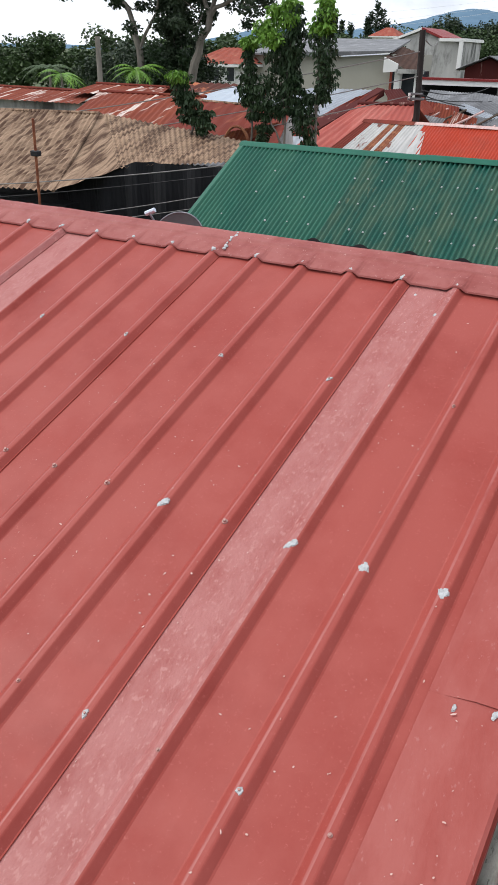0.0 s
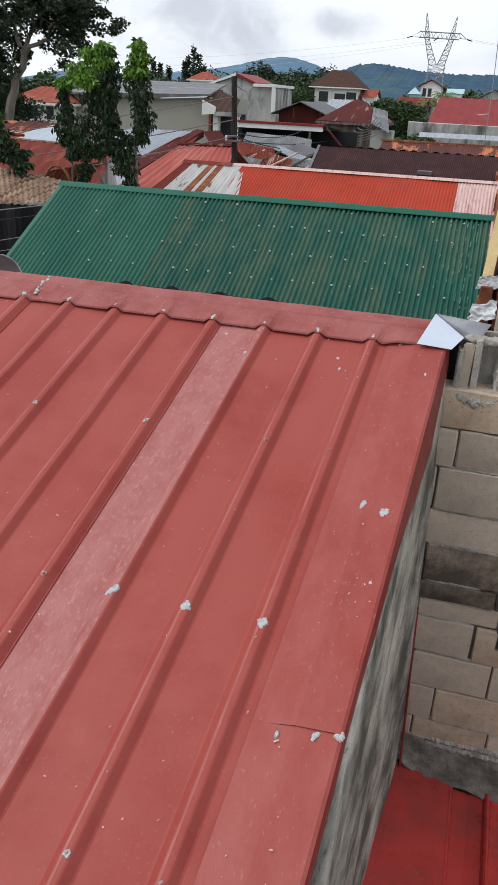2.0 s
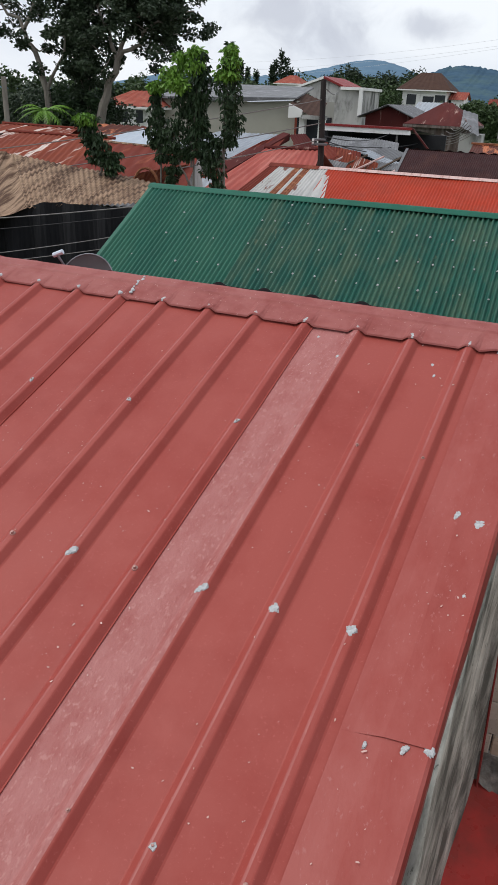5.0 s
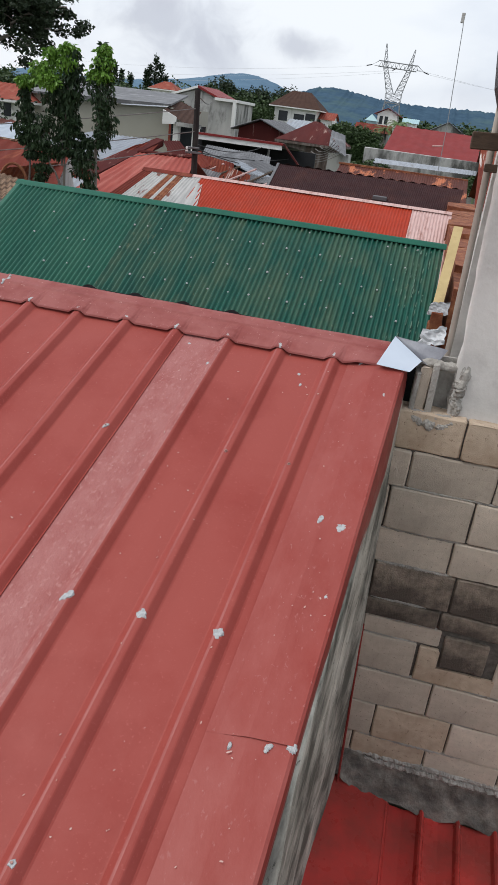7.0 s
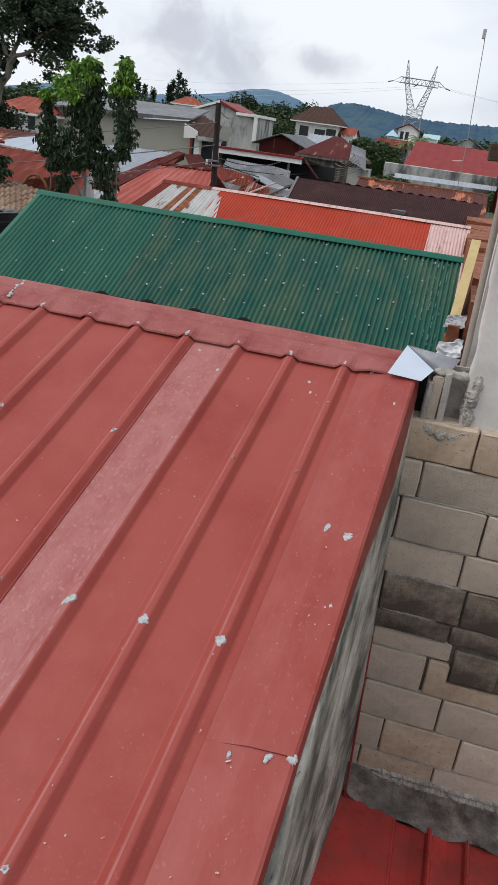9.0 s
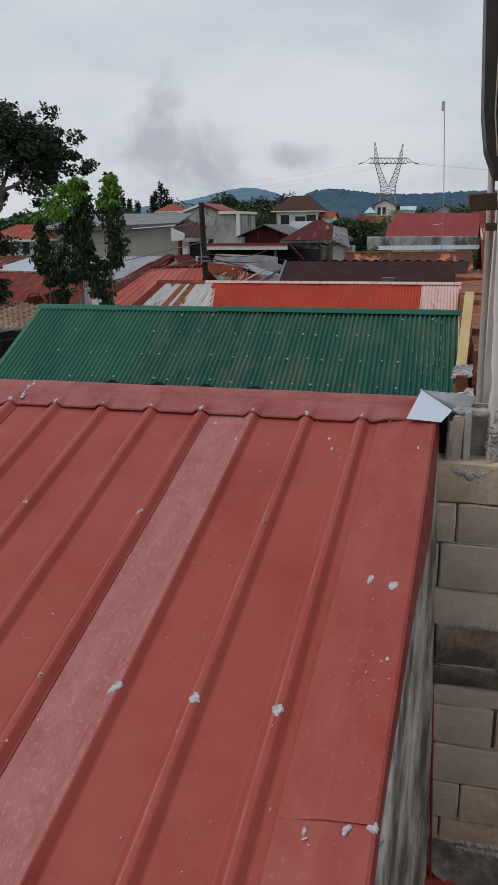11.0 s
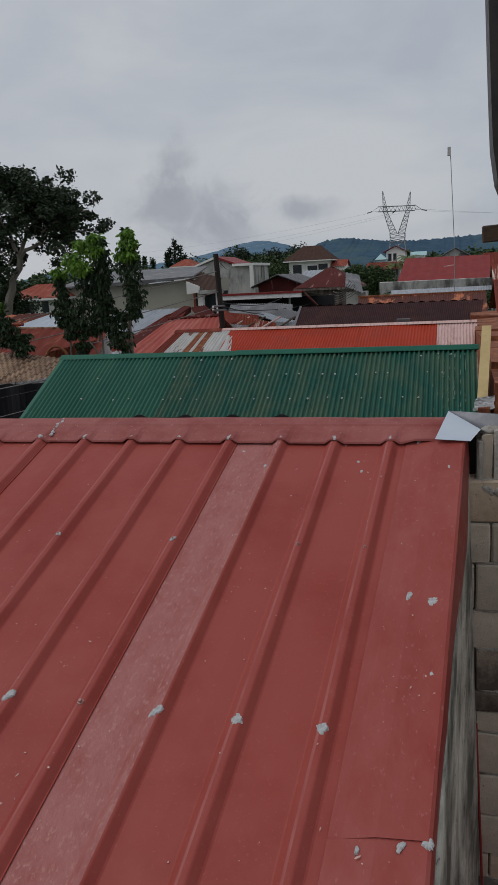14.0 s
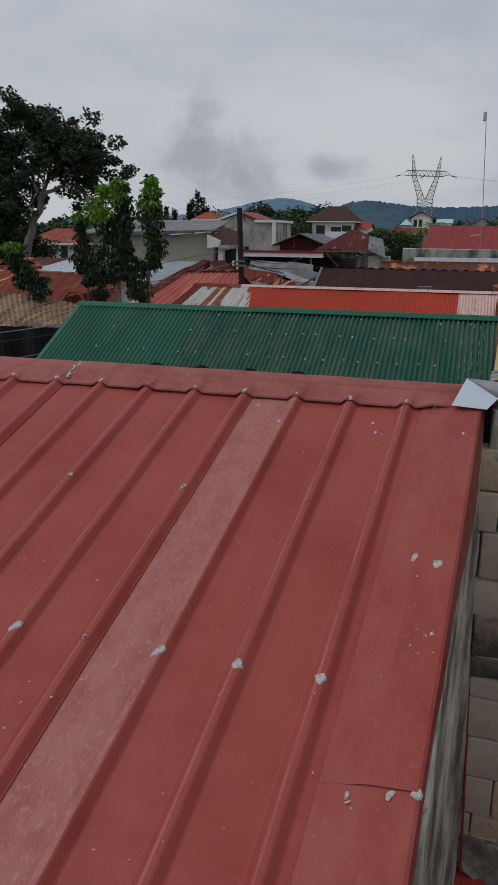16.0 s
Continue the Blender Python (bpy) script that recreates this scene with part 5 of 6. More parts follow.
for n0 in range(0, 40, 10):
    vs, fs = [], []
    for i in range(n0, n0 + 11):
        f = i / 40
        x, y = -8.1 + 3.8 * f, 7.75 + 0.5 * f + 0.06 * math.sin(f * 40)
        top = -1.35 + 0.50 * min(1, f * 2.2) - 0.02 * abs(math.sin(i * 0.9))
        for z in (top, -1.8, -2.6, GROUND_Z):
            vs.append((x, y + 0.03 * math.sin(z * 3 + i), z))
    for i in range(10):
        for j in range(3):
            k = i * 4 + j
            fs.append((k, k + 4, k + 5, k + 1))
    part("net_panel", (vs, fs), M_BLACKNET, net)
rs1 = thing("rust_striped_house", "house under a rust-red roof with pale zinc stripes", "house", "houses of the town")
part("roof", sheet((-13.6, 16.0, -0.27), (-9.95, 16.0, -0.27), (-12.3, 12.4, -0.95), (-8.9, 12.4, -1.25), 0.18, 0.025), M_STREAK, rs1)
part("roof", sheet((-15.0, 17.6, -0.14), (-12.2, 17.6, -0.16), (-15.0, 16.2, -0.34), (-11.7, 16.2, -0.34), 0.18, 0.025), M_STREAK, rs1)
part("rear_slope", sheet((-15.0, 17.6, -0.14), (-12.2, 17.6, -0.16), (-15.0, 20, -0.9), (-12.2, 20, -0.9), 0.3, 0.04), M_RUSTRED, rs1)
part("ridge_cap", tube([(-13.6, 16.0, -0.25), (-9.9, 16.0, -0.25)], 0.045, 6), M_RUSTRED, rs1)
part("ridge_cap", tube([(-15.0, 17.6, -0.12), (-12.2, 17.6, -0.14)], 0.045, 6), M_RUSTRED, rs1)
part("gable_wall", poly_prism([(-13.55, 16.0, -0.35), (-12.35, 12.4, -1.0), (-12.35, 12.4, GROUND_Z), (-13.35, 16.0, GROUND_Z)], (-0.08, 0, 0)), M_RUSTRED, rs1)
part("wall", box((-12.2, 13.0, GROUND_Z), (-9.2, 17.0, -1.3)), M_OLDCONC, rs1)
rs2 = thing("rust_red_house", "house under a dull rust-red roof with a broken end", "house", "houses of the town")
part("roof", sheet((-9.9, 15.2, -0.32), (-6.9, 15.2, -0.40), (-9.3, 11.6, -1.30), (-5.6, 11.6, -1.2), 0.3, 0.03, sag=0.05, rows=4), M_RUSTRED, rs2)
part("ridge_cap", tube([(-9.9, 15.2, -0.30), (-6.9, 15.2, -0.38)], 0.04, 6), M_TAN, rs2)
part("end_wall", poly_prism([(-6.9, 15.2, -0.45), (-5.6, 11.6, -1.25), (-5.6, 11.6, GROUND_Z), (-6.4, 15.2, GROUND_Z)], (-0.08, 0, 0)), M_OLDCONC, rs2)
part("wall", box((-9.4, 12.0, GROUND_Z), (-6.2, 15.2, -1.35)), M_OLDCONC, rs2)
part("awning", sheet((-8.2, 11.2, -0.98), (-5.9, 11.2, -0.95), (-8.2, 10.2, -1.2), (-5.6, 10.2, -1.15), 0.14, 0.03), M_ZINC_DARK, rs2)
part("vault", tube([(-6.38 + 0.30 * math.cos(t), 11.5, -0.92 + 0.40 * math.sin(t)) for t in [math.pi * k / 12 for k in range(13)]], 0.03, 6), M_RUST, rs2, "bent rusted arch at the roof end")
part("vault_sheet", sheet((-6.60, 11.5, -0.64), (-6.62, 14.0, -0.60), (-6.9, 11.5, -1.1), (-6.9, 14.0, -1.05), 0.2, 0.02), M_RUST, rs2)
fl = thing("long_rust_house", "long low house with a grey wall and a patched rust roof", "house", "houses of the town")
part("roof", sheet((-22.0, 17.5, -0.35), (-14.4, 17.0, -0.36), (-22.0, 15.6, -0.62), (-14.1, 15.6, -0.60), 0.2, 0.025), M_STREAK, fl)
part("ridge_cap", tube([(-22.0, 17.5, -0.33), (-14.35, 17.0, -0.33)], 0.05, 6), M_RUSTRED, fl)
part("wall", box((-22.0, 16.0, GROUND_Z), (-14.3, 20, -0.62)), M_OLDCONC, fl)
zl = thing("zinc_roof_shed", "shed with a pale zinc roof behind the rust-red house", "shed")
part("roof", sheet((-12.5, 22.0, -0.24), (-11.6, 22.0, -0.24), (-12.5, 19.0, -0.56), (-10.6, 19.0, -0.56), 0.2, 0.03), M_GALV, zl)
part("wall", box((-12.3, 19.6, GROUND_Z), (-11.2, 22, -0.6)), M_OLDCONC, zl)
ridge_house("orange_shed", "low shed with an orange rusted roof", -15.4, -13.3, 22, 26, -0.60, -0.25, M_OLDCONC, M_BROWNRUST, 0.3)

# rusted pipe mast, dish, cables
mast1 = thing("rusted_pipe_mast", "thin rusted pipe mast with a small clamp", "mast")
part("pipe", tube([(-6.95, 6.0, GROUND_Z), (-6.88, 6.0, -1.2), (-6.84, 6.0, -0.08)], 0.022, 6), M_RUST, mast1)
part("clamp", box((-6.93, 5.95, -0.62), (-6.78, 6.05, -0.54), None, 0.01), M_DARK, mast1)
dish = thing("satellite_dish", "dark grey satellite dish with its receiver arm behind the ridge", "satellite dish")
vs, fs = [(0, 0, 0)], []
for r in range(1, 6):
    for a in range(24):
        t = 2 * math.pi * a / 24
        vs.append((0.25 * r / 5 * math.cos(t), 0.25 * r / 5 * math.sin(t), 0.06 * (r / 5) ** 2))
for a in range(24):
    fs.append((0, 1 + a, 1 + (a + 1) % 24))
    for r in range(4):
        k = 1 + r * 24
        fs.append((k + a, k + 24 + a, k + 24 + (a + 1) % 24, k + (a + 1) % 24))
d_m = pose(-1.87, 2.5, -0.66, 62, 0, 12)
part("reflector", ([d_m @ Vector(v) for v in vs], fs), material("dish_grey", (0.10, 0.095, 0.10), None, 8, 0.5, 0.3), dish, smooth=True)
part("rim", tube([d_m @ Vector((0.25 * math.cos(t), 0.25 * math.sin(t), 0.06)) for t in [2 * math.pi * k / 32 for k in range(33)]], 0.006, 6), M_GALV_DULL, dish, "thin pale rim")
part("arm", tube([(-1.98, 2.55, -0.80), (-2.1, 2.42, -0.48), (-2.13, 2.40, -0.42)], 0.012, 6), M_GALV_DULL, dish)
part("receiver", tube([(-2.17, 2.40, -0.43), (-2.08, 2.42, -0.39)], 0.022, 8), M_GALV, dish)
part("stand", tube([(-1.87, 2.6, -1.4), (-1.87, 2.58, -0.65)], 0.025, 8), M_GALV_DULL, dish)

pole = thing("utility_pole", "dark weathered wooden utility pole, slightly leaning", "utility pole")
part("shaft", tube([(-4.12, 17, GROUND_Z), (-4.22, 17, -0.57), (-4.30, 17, 1.42)], 0.088, 10, 0.072), M_WOOD, pole)
part("bracket", box((-4.46, 16.85, -0.14), (-4.06, 16.95, -0.08), None, 0.01), M_ZINC_DARK, pole)
part("bracket", box((-4.44, 16.85, -0.02), (-4.1, 16.93, 0.03), None, 0.01), M_ZINC_DARK, pole)
part("insulator", tube([(-4.42, 16.85, -0.1), (-4.42, 16.85, 0.02)], 0.03, 8), M_WHITE, pole)
pole2 = thing("utility_pole", "pale brown wooden utility pole among the trees", "utility pole")
part("shaft", tube([(-20.79, 25, GROUND_Z), (-20.8, 25, 1.3)], 0.14, 10, 0.11), M_BARK, pole2)


def cable(a, b, sag, r, mat, label="thin sagging overhead cable"):
    a, b = Vector(a), Vector(b)
    pts = []
    for i in range(17):
        f = i / 16
        p = a.lerp(b, f)
        p.z -= sag * 4 * f * (1 - f)
        pts.append(p)
    ob = part("cable", tube(pts, r, 5), mat)
    return tagged(ob, label, "cable", "overhead cables")


P_TOP = (-4.28, 16.95, 0.95)
for a, b, s, r, m in ((P_TOP, (-16.0, 5.2, -1.2), 0.25, 0.012, M_PALECABLE), ((-4.27, 16.95, 0.4), (-16.5, 5.0, -1.75), 0.30, 0.012, M_PALECABLE), ((-4.25, 16.95, 0.0), (-13.0, 4.4, -1.8), 0.22, 0.012, M_PALECABLE),
                      ((-3.9, 7.0, -0.62), (-12.0, 5.2, -1.45), 0.12, 0.009, M_PALECABLE), ((-3.9, 7.0, -0.75), (-12.0, 5.0, -1.75), 0.10, 0.007, M_CABLE), ((-3.8, 6.4, -0.95), (-9.0, 4.2, -1.7), 0.10, 0.007, M_PALECABLE),
                      ((-3.9, 6.0, -1.1), (-7.6, 4.4, -1.62), 0.05, 0.006, M_PALECABLE), ((-4.2, 17, -0.1), (-5.2, 43, -0.6), 0.3, 0.016, M_CABLE), ((-4.2, 17, 0.0), (-6.5, 44, -0.9), 0.5, 0.016, M_CABLE),
                      ((-4.2, 17, 0.25), (-12.0, 42.5, 0.1), 0.4, 0.014, M_CABLE), ((-4.2, 17, 0.1), (-5.3, 30, -0.2), 0.2, 0.014, M_CABLE), ((-4.2, 17, 1.2), (-17.5, 64, 2.0), 0.3, 0.016, M_PALECABLE)):
    cable(a, b, s, r, m)
for i in range(6):
    cable((-5.0 - 0.25 * i, 44.5, -0.2 - 0.18 * i), (-3.6 + 0.1 * i, 40.0, 0.3 - 0.12 * i), 0.30, 0.016, M_PALECABLE)

ant = thing("antenna_mast", "tall thin guyed antenna mast with a grey box at its top", "antenna mast")
part("mast", tube([(2.12, 24.4, GROUND_Z), (2.09, 24.4, -0.2), (2.07, 24.4, 1.52), (1.93, 24.4, 4.3), (1.91, 24.4, 4.45)], 0.014, 6), M_STEEL, ant)
part("top_box", box((1.82, 24.35, 4.42), (1.93, 24.45, 4.70), None, 0.01), M_OLDCONC, ant)
part("crossbar", tube([(1.72, 24.4, 0.76), (2.06, 24.4, 0.80)], 0.022, 6), M_PINKWHITE, ant)
for x in (1.75, 1.85, 1.95):
    part("antenna_rod", tube([(x, 24.3, 0.77), (x, 24.5, 0.77)], 0.01, 5), M_PINKWHITE, ant)

# ---- lattice tower and its wires ----
tower = thing("transmission_tower", "grey steel lattice transmission tower with a Y-shaped head", "transmission tower")
T_Y, T_X = 260.0, -15.75


def lattice(name, p, q, w0, w1, bays, r=0.056):
    """A four-sided lattice leg between p and q, its width going from w0 to w1."""
    p, q = Vector(p), Vector(q)
    bm = bmesh.new()

    def bar(a, b, rad):
        t = tube([a, b], rad, 4)
        me = bpy.data.meshes.new("tmp")
        t.to_mesh(me)
        t.free()
        bm.from_mesh(me)
        bpy.data.meshes.remove(me)

    rings = []
    for i in range(bays + 1):
        f = i / bays
        c, w = p.lerp(q, f), (w0 + (w1 - w0) * f) / 2
        rings.append([c + Vector((sx * w, sy * w, 0)) for sx, sy in ((-1, -1), (1, -1), (1, 1), (-1, 1))])
    for a, b in zip(rings, rings[1:]):
        for k in range(4):
            bar(a[k], b[k], r * 1.25)
            bar(a[k], b[(k + 1) % 4], r * 0.8)
            bar(a[(k + 1) % 4], b[k], r * 0.8)
    for a in rings[1:]:
        for k in range(4):
            bar(a[k], a[(k + 1) % 4], r * 0.8)
    return part(name, bm, M_STEEL, tower)


lattice("body", (T_X + 0.15, T_Y, GROUND_Z), (T_X - 0.05, T_Y, 10.0), 9.0, 4.6, 5, 0.09)
lattice("waist", (T_X - 0.05, T_Y, 10.0), (T_X - 0.05, T_Y, 12.6), 4.6, 4.9, 2)
lattice("arm", (T_X - 1.3, T_Y, 12.6), (T_X - 3.9, T_Y, 19.5), 2.2, 1.3, 5)
lattice("arm", (T_X + 1.2, T_Y, 12.6), (T_X + 3.2, T_Y, 19.2), 2.2, 1.3, 5)
lattice("horn", (T_X - 3.9, T_Y, 19.5), (T_X - 4.85, T_Y, 26.4), 1.5, 0.2, 4)
lattice("horn", (T_X + 3.2, T_Y, 19.2), (T_X + 4.2, T_Y, 25.6), 1.5, 0.2, 4)
for z in (20.0, 21.6):
    part("crossbeam", tube([(T_X - 6.4, T_Y, z), (T_X + 5.6, T_Y, z - 0.4)], 0.16, 4), M_STEEL, tower)
for i in range(9):
    x = T_X - 6.2 + i * 1.35
    part("beam_brace", tube([(x, T_Y, 20.0), (x + 0.7, T_Y, 21.4), (x + 1.35, T_Y, 19.9)], 0.09, 4), M_STEEL, tower)
for x0, x1, z in ((-6.4, -8.4, 20.2), (5.6, 7.9, 19.7)):
    part("tip", tube([(T_X + x0, T_Y, 21.4), (T_X + x1, T_Y, z), (T_X + x0, T_Y, 20.0)], 0.11, 4), M_STEEL, tower)
    part("insulator", tube([(T_X + x1, T_Y, z), (T_X + x1 + (1 if x1 > 0 else -1) * 1.6, T_Y, z - 0.4)], 0.16, 5), M_DARK, tower)
part("insulator", tube([(T_X - 0.5, T_Y, 20.0), (T_X - 1.8, T_Y, 19.2)], 0.16, 5), M_DARK, tower)
for a, b in (((T_X + 9.4, T_Y, 19.2), (130, 330, 20)), ((T_X + 4.2, T_Y, 20.4), (130, 330, 17)), ((T_X - 9.8, T_Y, 19.7), (-190, 330, 14)), ((T_X - 1.8, T_Y, 19.2), (-190, 330, 10)), ((T_X + 1.5, T_Y, 19.2), (-190, 330, 6))):
    cable(a, b, 3.0, 0.027, M_WIRE, "thin distant overhead transmission wire")


# ---- trees ----
def leaves(clumps, per, size, seed, droop=0.3, long=1.8, fill=1.0):
    """Many small bent leaves in ellipsoid clumps (x, y, z, rx, ry, rz); returns verts and faces."""
    r = np.random.default_rng(seed)
    vs, fs = [], []
    for cx, cy, cz, rx, ry, rz in clumps:
        n = max(8, int(per))
        d = r.normal(size=(n, 3))
        d /= np.linalg.norm(d, axis=1)[:, None]
        rad = r.uniform(0.25, 1.0, n) ** 0.6 * fill
        c = np.array((cx, cy, cz)) + d * rad[:, None] * np.array((rx, ry, rz))
        a = r.uniform(0, 2 * np.pi, n)
        el = -droop + r.normal(0, 0.45, n)
        ax = np.stack([np.cos(a) * np.cos(el), np.sin(a) * np.cos(el), np.sin(el)], 1)
        side = np.cross(ax, r.normal(size=(n, 3)))
        side /= np.linalg.norm(side, axis=1)[:, None]
        nor = np.cross(ax, side)
        ln = size * r.uniform(0.6, 1.25, n)[:, None]
        wd = ln / long / 2
        tip = c + ax * ln
        mid = c + ax * ln * 0.5 + nor * ln * 0.12
        k = len(vs)
        quad = np.stack([c, mid + side * wd, tip, mid - side * wd], 1).reshape(-1, 3)
        vs.extend(map(tuple, quad))
        fs.extend((k + 4 * i, k + 4 * i + 1, k + 4 * i + 2, k + 4 * i + 3) for i in range(n))
    return vs, fs


def limb(bm, a, b, r0, r1, bend, seed):
    r = random.Random(seed)
    a, b = Vector(a), Vector(b)
    pts = []
    for i in range(6):
        f = i / 5
        p = a.lerp(b, f) + Vector([r.uniform(-1, 1) * bend * math.sin(math.pi * f) for _ in range(3)])
        pts.append(p)
    t = tube(pts, r0, 7, r1)
    me = bpy.data.meshes.new("tmp")
    t.to_mesh(me)
    t.free()
    bm.from_mesh(me)
    bpy.data.meshes.remove(me)


# young columnar trees with hanging leaves
def column_tree(label, x, y, z_base, z_top, crowns, young, seed):
    t = thing("young_tree", label, "tree", "young trees behind the green roof", at=(0, 0, 0))
    bm = bmesh.new()
    limb(bm, (x, y, z_base), (x + 0.05, y, z_top - 0.15), 0.05, 0.012, 0.05, seed)
    for cx, cy, cz, rx, ry, rz in crowns:
        limb(bm, (x, y, max(z_base, cz - rz * 1.3)), (cx, cy, cz + rz * 0.7), 0.025, 0.006, 0.05, seed + 3)
    part("trunk", bm, M_BARK, t)
    dense = []
    r = random.Random(seed)
    for cx, cy, cz, rx, ry, rz in crowns:
        n = max(4, int(rz / 0.09))
        for i in range(n):
            f = (i + 0.5) / n * 2 - 1
            w = math.sqrt(max(0.12, 1 - f * f * 0.8)) * r.uniform(0.55, 1.1)
            dense.append((cx + r.uniform(-0.06, 0.06), cy, cz + f * rz, rx * w * 1.18, ry * w * 1.1, rz * 0.20))
    part("crown", leaves(dense, 150, 0.125, seed, 1.0, 2.3), M_LEAF, t)
    if young:
        part("young_leaves", leaves(young, 270, 0.115, seed + 9, 0.8, 2.2), M_YOUNG, t, "bright young top leaves")
    return t


TY = 11.5
column_tree("slim young tree with hanging leaves and a bright top", -4.62, TY, GROUND_Z, 1.85, [(-4.48, TY, 0.95, 0.26, 0.25, 0.88), (-4.78, TY, -0.28, 0.28, 0.25, 0.50)],
            [(-4.46, TY - 0.03, 1.74, 0.14, 0.15, 0.14), (-4.46, TY - 0.06, 1.54, 0.24, 0.18, 0.16), (-4.50, TY - 0.12, 1.32, 0.24, 0.18, 0.12)], 5)
column_tree("young tree with dark hanging leaves and light shoots", -5.30, TY, GROUND_Z, 1.7, [(-5.15, TY, 1.0, 0.26, 0.3, 0.72), (-5.42, TY, 0.45, 0.40, 0.3, 0.68), (-5.72, TY, -0.38, 0.15, 0.2, 0.38), (-5.10, TY, 0.15, 0.20, 0.25, 0.35)],
            [(-5.19, TY - 0.05, 1.68, 0.18, 0.16, 0.14), (-5.18, TY - 0.1, 1.45, 0.22, 0.2, 0.14), (-5.52, TY - 0.05, 1.58, 0.18, 0.18, 0.15), (-5.68, TY - 0.15, 1.30, 0.26, 0.2, 0.18), (-5.50, TY - 0.25, 1.12, 0.28, 0.2, 0.16)], 6)
column_tree("young tree with a bowed crown of dark leaves", -6.05, TY, GROUND_Z, 1.0, [(-6.10, TY, 0.45, 0.25, 0.25, 0.52), (-5.92, TY, 0.0, 0.30, 0.25, 0.34)], [(-6.10, TY - 0.05, 1.06, 0.20, 0.14, 0.12)], 7)
column_tree("young tree with drooping dark crown beside the tan roof", -6.50, 9.9, GROUND_Z, 0.4, [(-6.70, 9.9, 0.25, 0.29, 0.26, 0.28), (-6.52, 9.9, -0.04, 0.28, 0.25, 0.28), (-6.22, 9.9, -0.30, 0.24, 0.2, 0.20)], [(-6.70, 9.8, 0.46, 0.22, 0.2, 0.10)], 8)

# the great tree: crown of many uneven clumps round its limbs
big = thing("great_tree", "tall old tree with a broad open crown of dark leaves", "tree")
BX, BY = -20.3, 30.0
bm = bmesh.new()
FORKS = (((-20.4, BY, GROUND_Z), (-19.3, BY, -0.2), 0.42, 0.30), ((-19.3, BY, -0.2), (-18.3, BY, 2.2), 0.30, 0.2), ((-18.3, BY, 2.2), (-16.3, BY - 0.4, 3.6), 0.15, 0.07), ((-16.3, BY - 0.4, 3.6), (-14.4, BY, 4.2), 0.07, 0.03),
         ((-18.3, BY, 2.2), (-17.6, BY + 0.5, 4.8), 0.16, 0.06), ((-17.6, BY + 0.5, 4.8), (-15.6, BY, 5.6), 0.07, 0.02), ((-18.3, BY, 2.2), (-19.5, BY, 5.0), 0.15, 0.05), ((-19.5, BY, 5.0), (-18.6, BY, 6.2), 0.06, 0.02),
         ((-22.2, BY, GROUND_Z), (-22.3, BY, 0.8), 0.30, 0.22), ((-22.3, BY, 0.8), (-23.4, BY, 3.4), 0.21, 0.13), ((-23.4, BY, 3.4), (-22.0, BY, 5.8), 0.12, 0.04), ((-23.4, BY, 3.4), (-25.2, BY, 5.4), 0.12, 0.04), ((-22.3, BY, 0.8), (-20.8, BY, 3.6), 0.12, 0.05))
for i, (a, b, r0, r1) in enumerate(FORKS):
    limb(bm, a, b, r0 * 0.75, r1 * 0.75, 0.18, 60 + i)
rt = random.Random(77)
tips = []
for (x, y, z, spread, n) in ((-14.7, BY, 5.0, 0.8, 12), (-14.6, BY, 4.4, 0.7, 8), (-15.4, BY, 5.6, 1.0, 22), (-16.6, BY, 6.2, 1.0, 24), (-17.8, BY, 6.7, 1.0, 20), (-16.6, BY, 5.0, 1.2, 24), (-15.9, BY, 4.5, 1.0, 16), (-18.4, BY, 5.2, 1.3, 12), (-19.6, BY, 6.2, 1.2, 11), (-15.8, BY, 3.6, 1.0, 8), (-17.9, BY, 3.4, 1.0, 7),
                             (-19.6, BY, 4.2, 1.2, 9), (-21.0, BY, 5.0, 1.4, 10), (-21.0, BY, 6.6, 1.2, 9), (-22.4, BY, 6.2, 1.4, 10), (-20.0, BY, 3.0, 1.0, 6), (-24.2, BY, 5.4, 1.5, 11), (-25.6, BY, 6.2, 1.4, 8), (-21.8, BY, 3.6, 1.0, 6), (-24.6, BY, 4.2, 1.0, 5)):
    for _ in range(n):
        p = (x - 0.8 + rt.gauss(0, spread * 0.62), y + rt.gauss(0, 0.9), z - 0.75 + rt.gauss(0, spread * 0.42))
        s = rt.uniform(0.26, 0.52)
        tips.append((*p, s * 1.15, s * 1.1, s * 0.8))
        if rt.random() < 0.30:
            limb(bm, (x - 0.8, y, z - 1.1), p, 0.035, 0.012, 0.08, len(tips))
part("trunk", bm, M_BARK, big)
part("crown", leaves(tips, 140, 0.19, 31, 0.2, 1.5), M_LEAF2, big)


# a denser, leafy tree standing between the two old trunks
leafy = thing("leafy_tree", "tall dense dark-leaved tree between the old trunks", "tree")
bm = bmesh.new()
limb(bm, (-21.0, 31.4, GROUND_Z), (-20.9, 31.4, 2.6), 0.16, 0.09, 0.10, 301)
rl = random.Random(83)
clumps = []
for i in range(95):
    f = rl.random()
    z = 0.3 + 5.0 * f
    w = 1.05 * math.sqrt(max(0.1, 1 - (2 * f - 0.9) ** 2 * 0.75))
    p = (-20.9 + rl.gauss(0, 0.45) * w, 31.4 + rl.gauss(0, 0.6), z)
    sz = rl.uniform(0.22, 0.42)
    clumps.append((*p, sz * 1.2, sz * 1.1, sz * 0.85))
    if i % 6 == 0:
        limb(bm, (-20.95, 31.4, max(0.0, z - 0.9)), p, 0.04, 0.012, 0.06, 310 + i)
part("trunk", bm, M_BARK, leafy)
part("crown", leaves(clumps, 120, 0.19, 84, 0.2, 1.5), M_LEAF2, leafy)


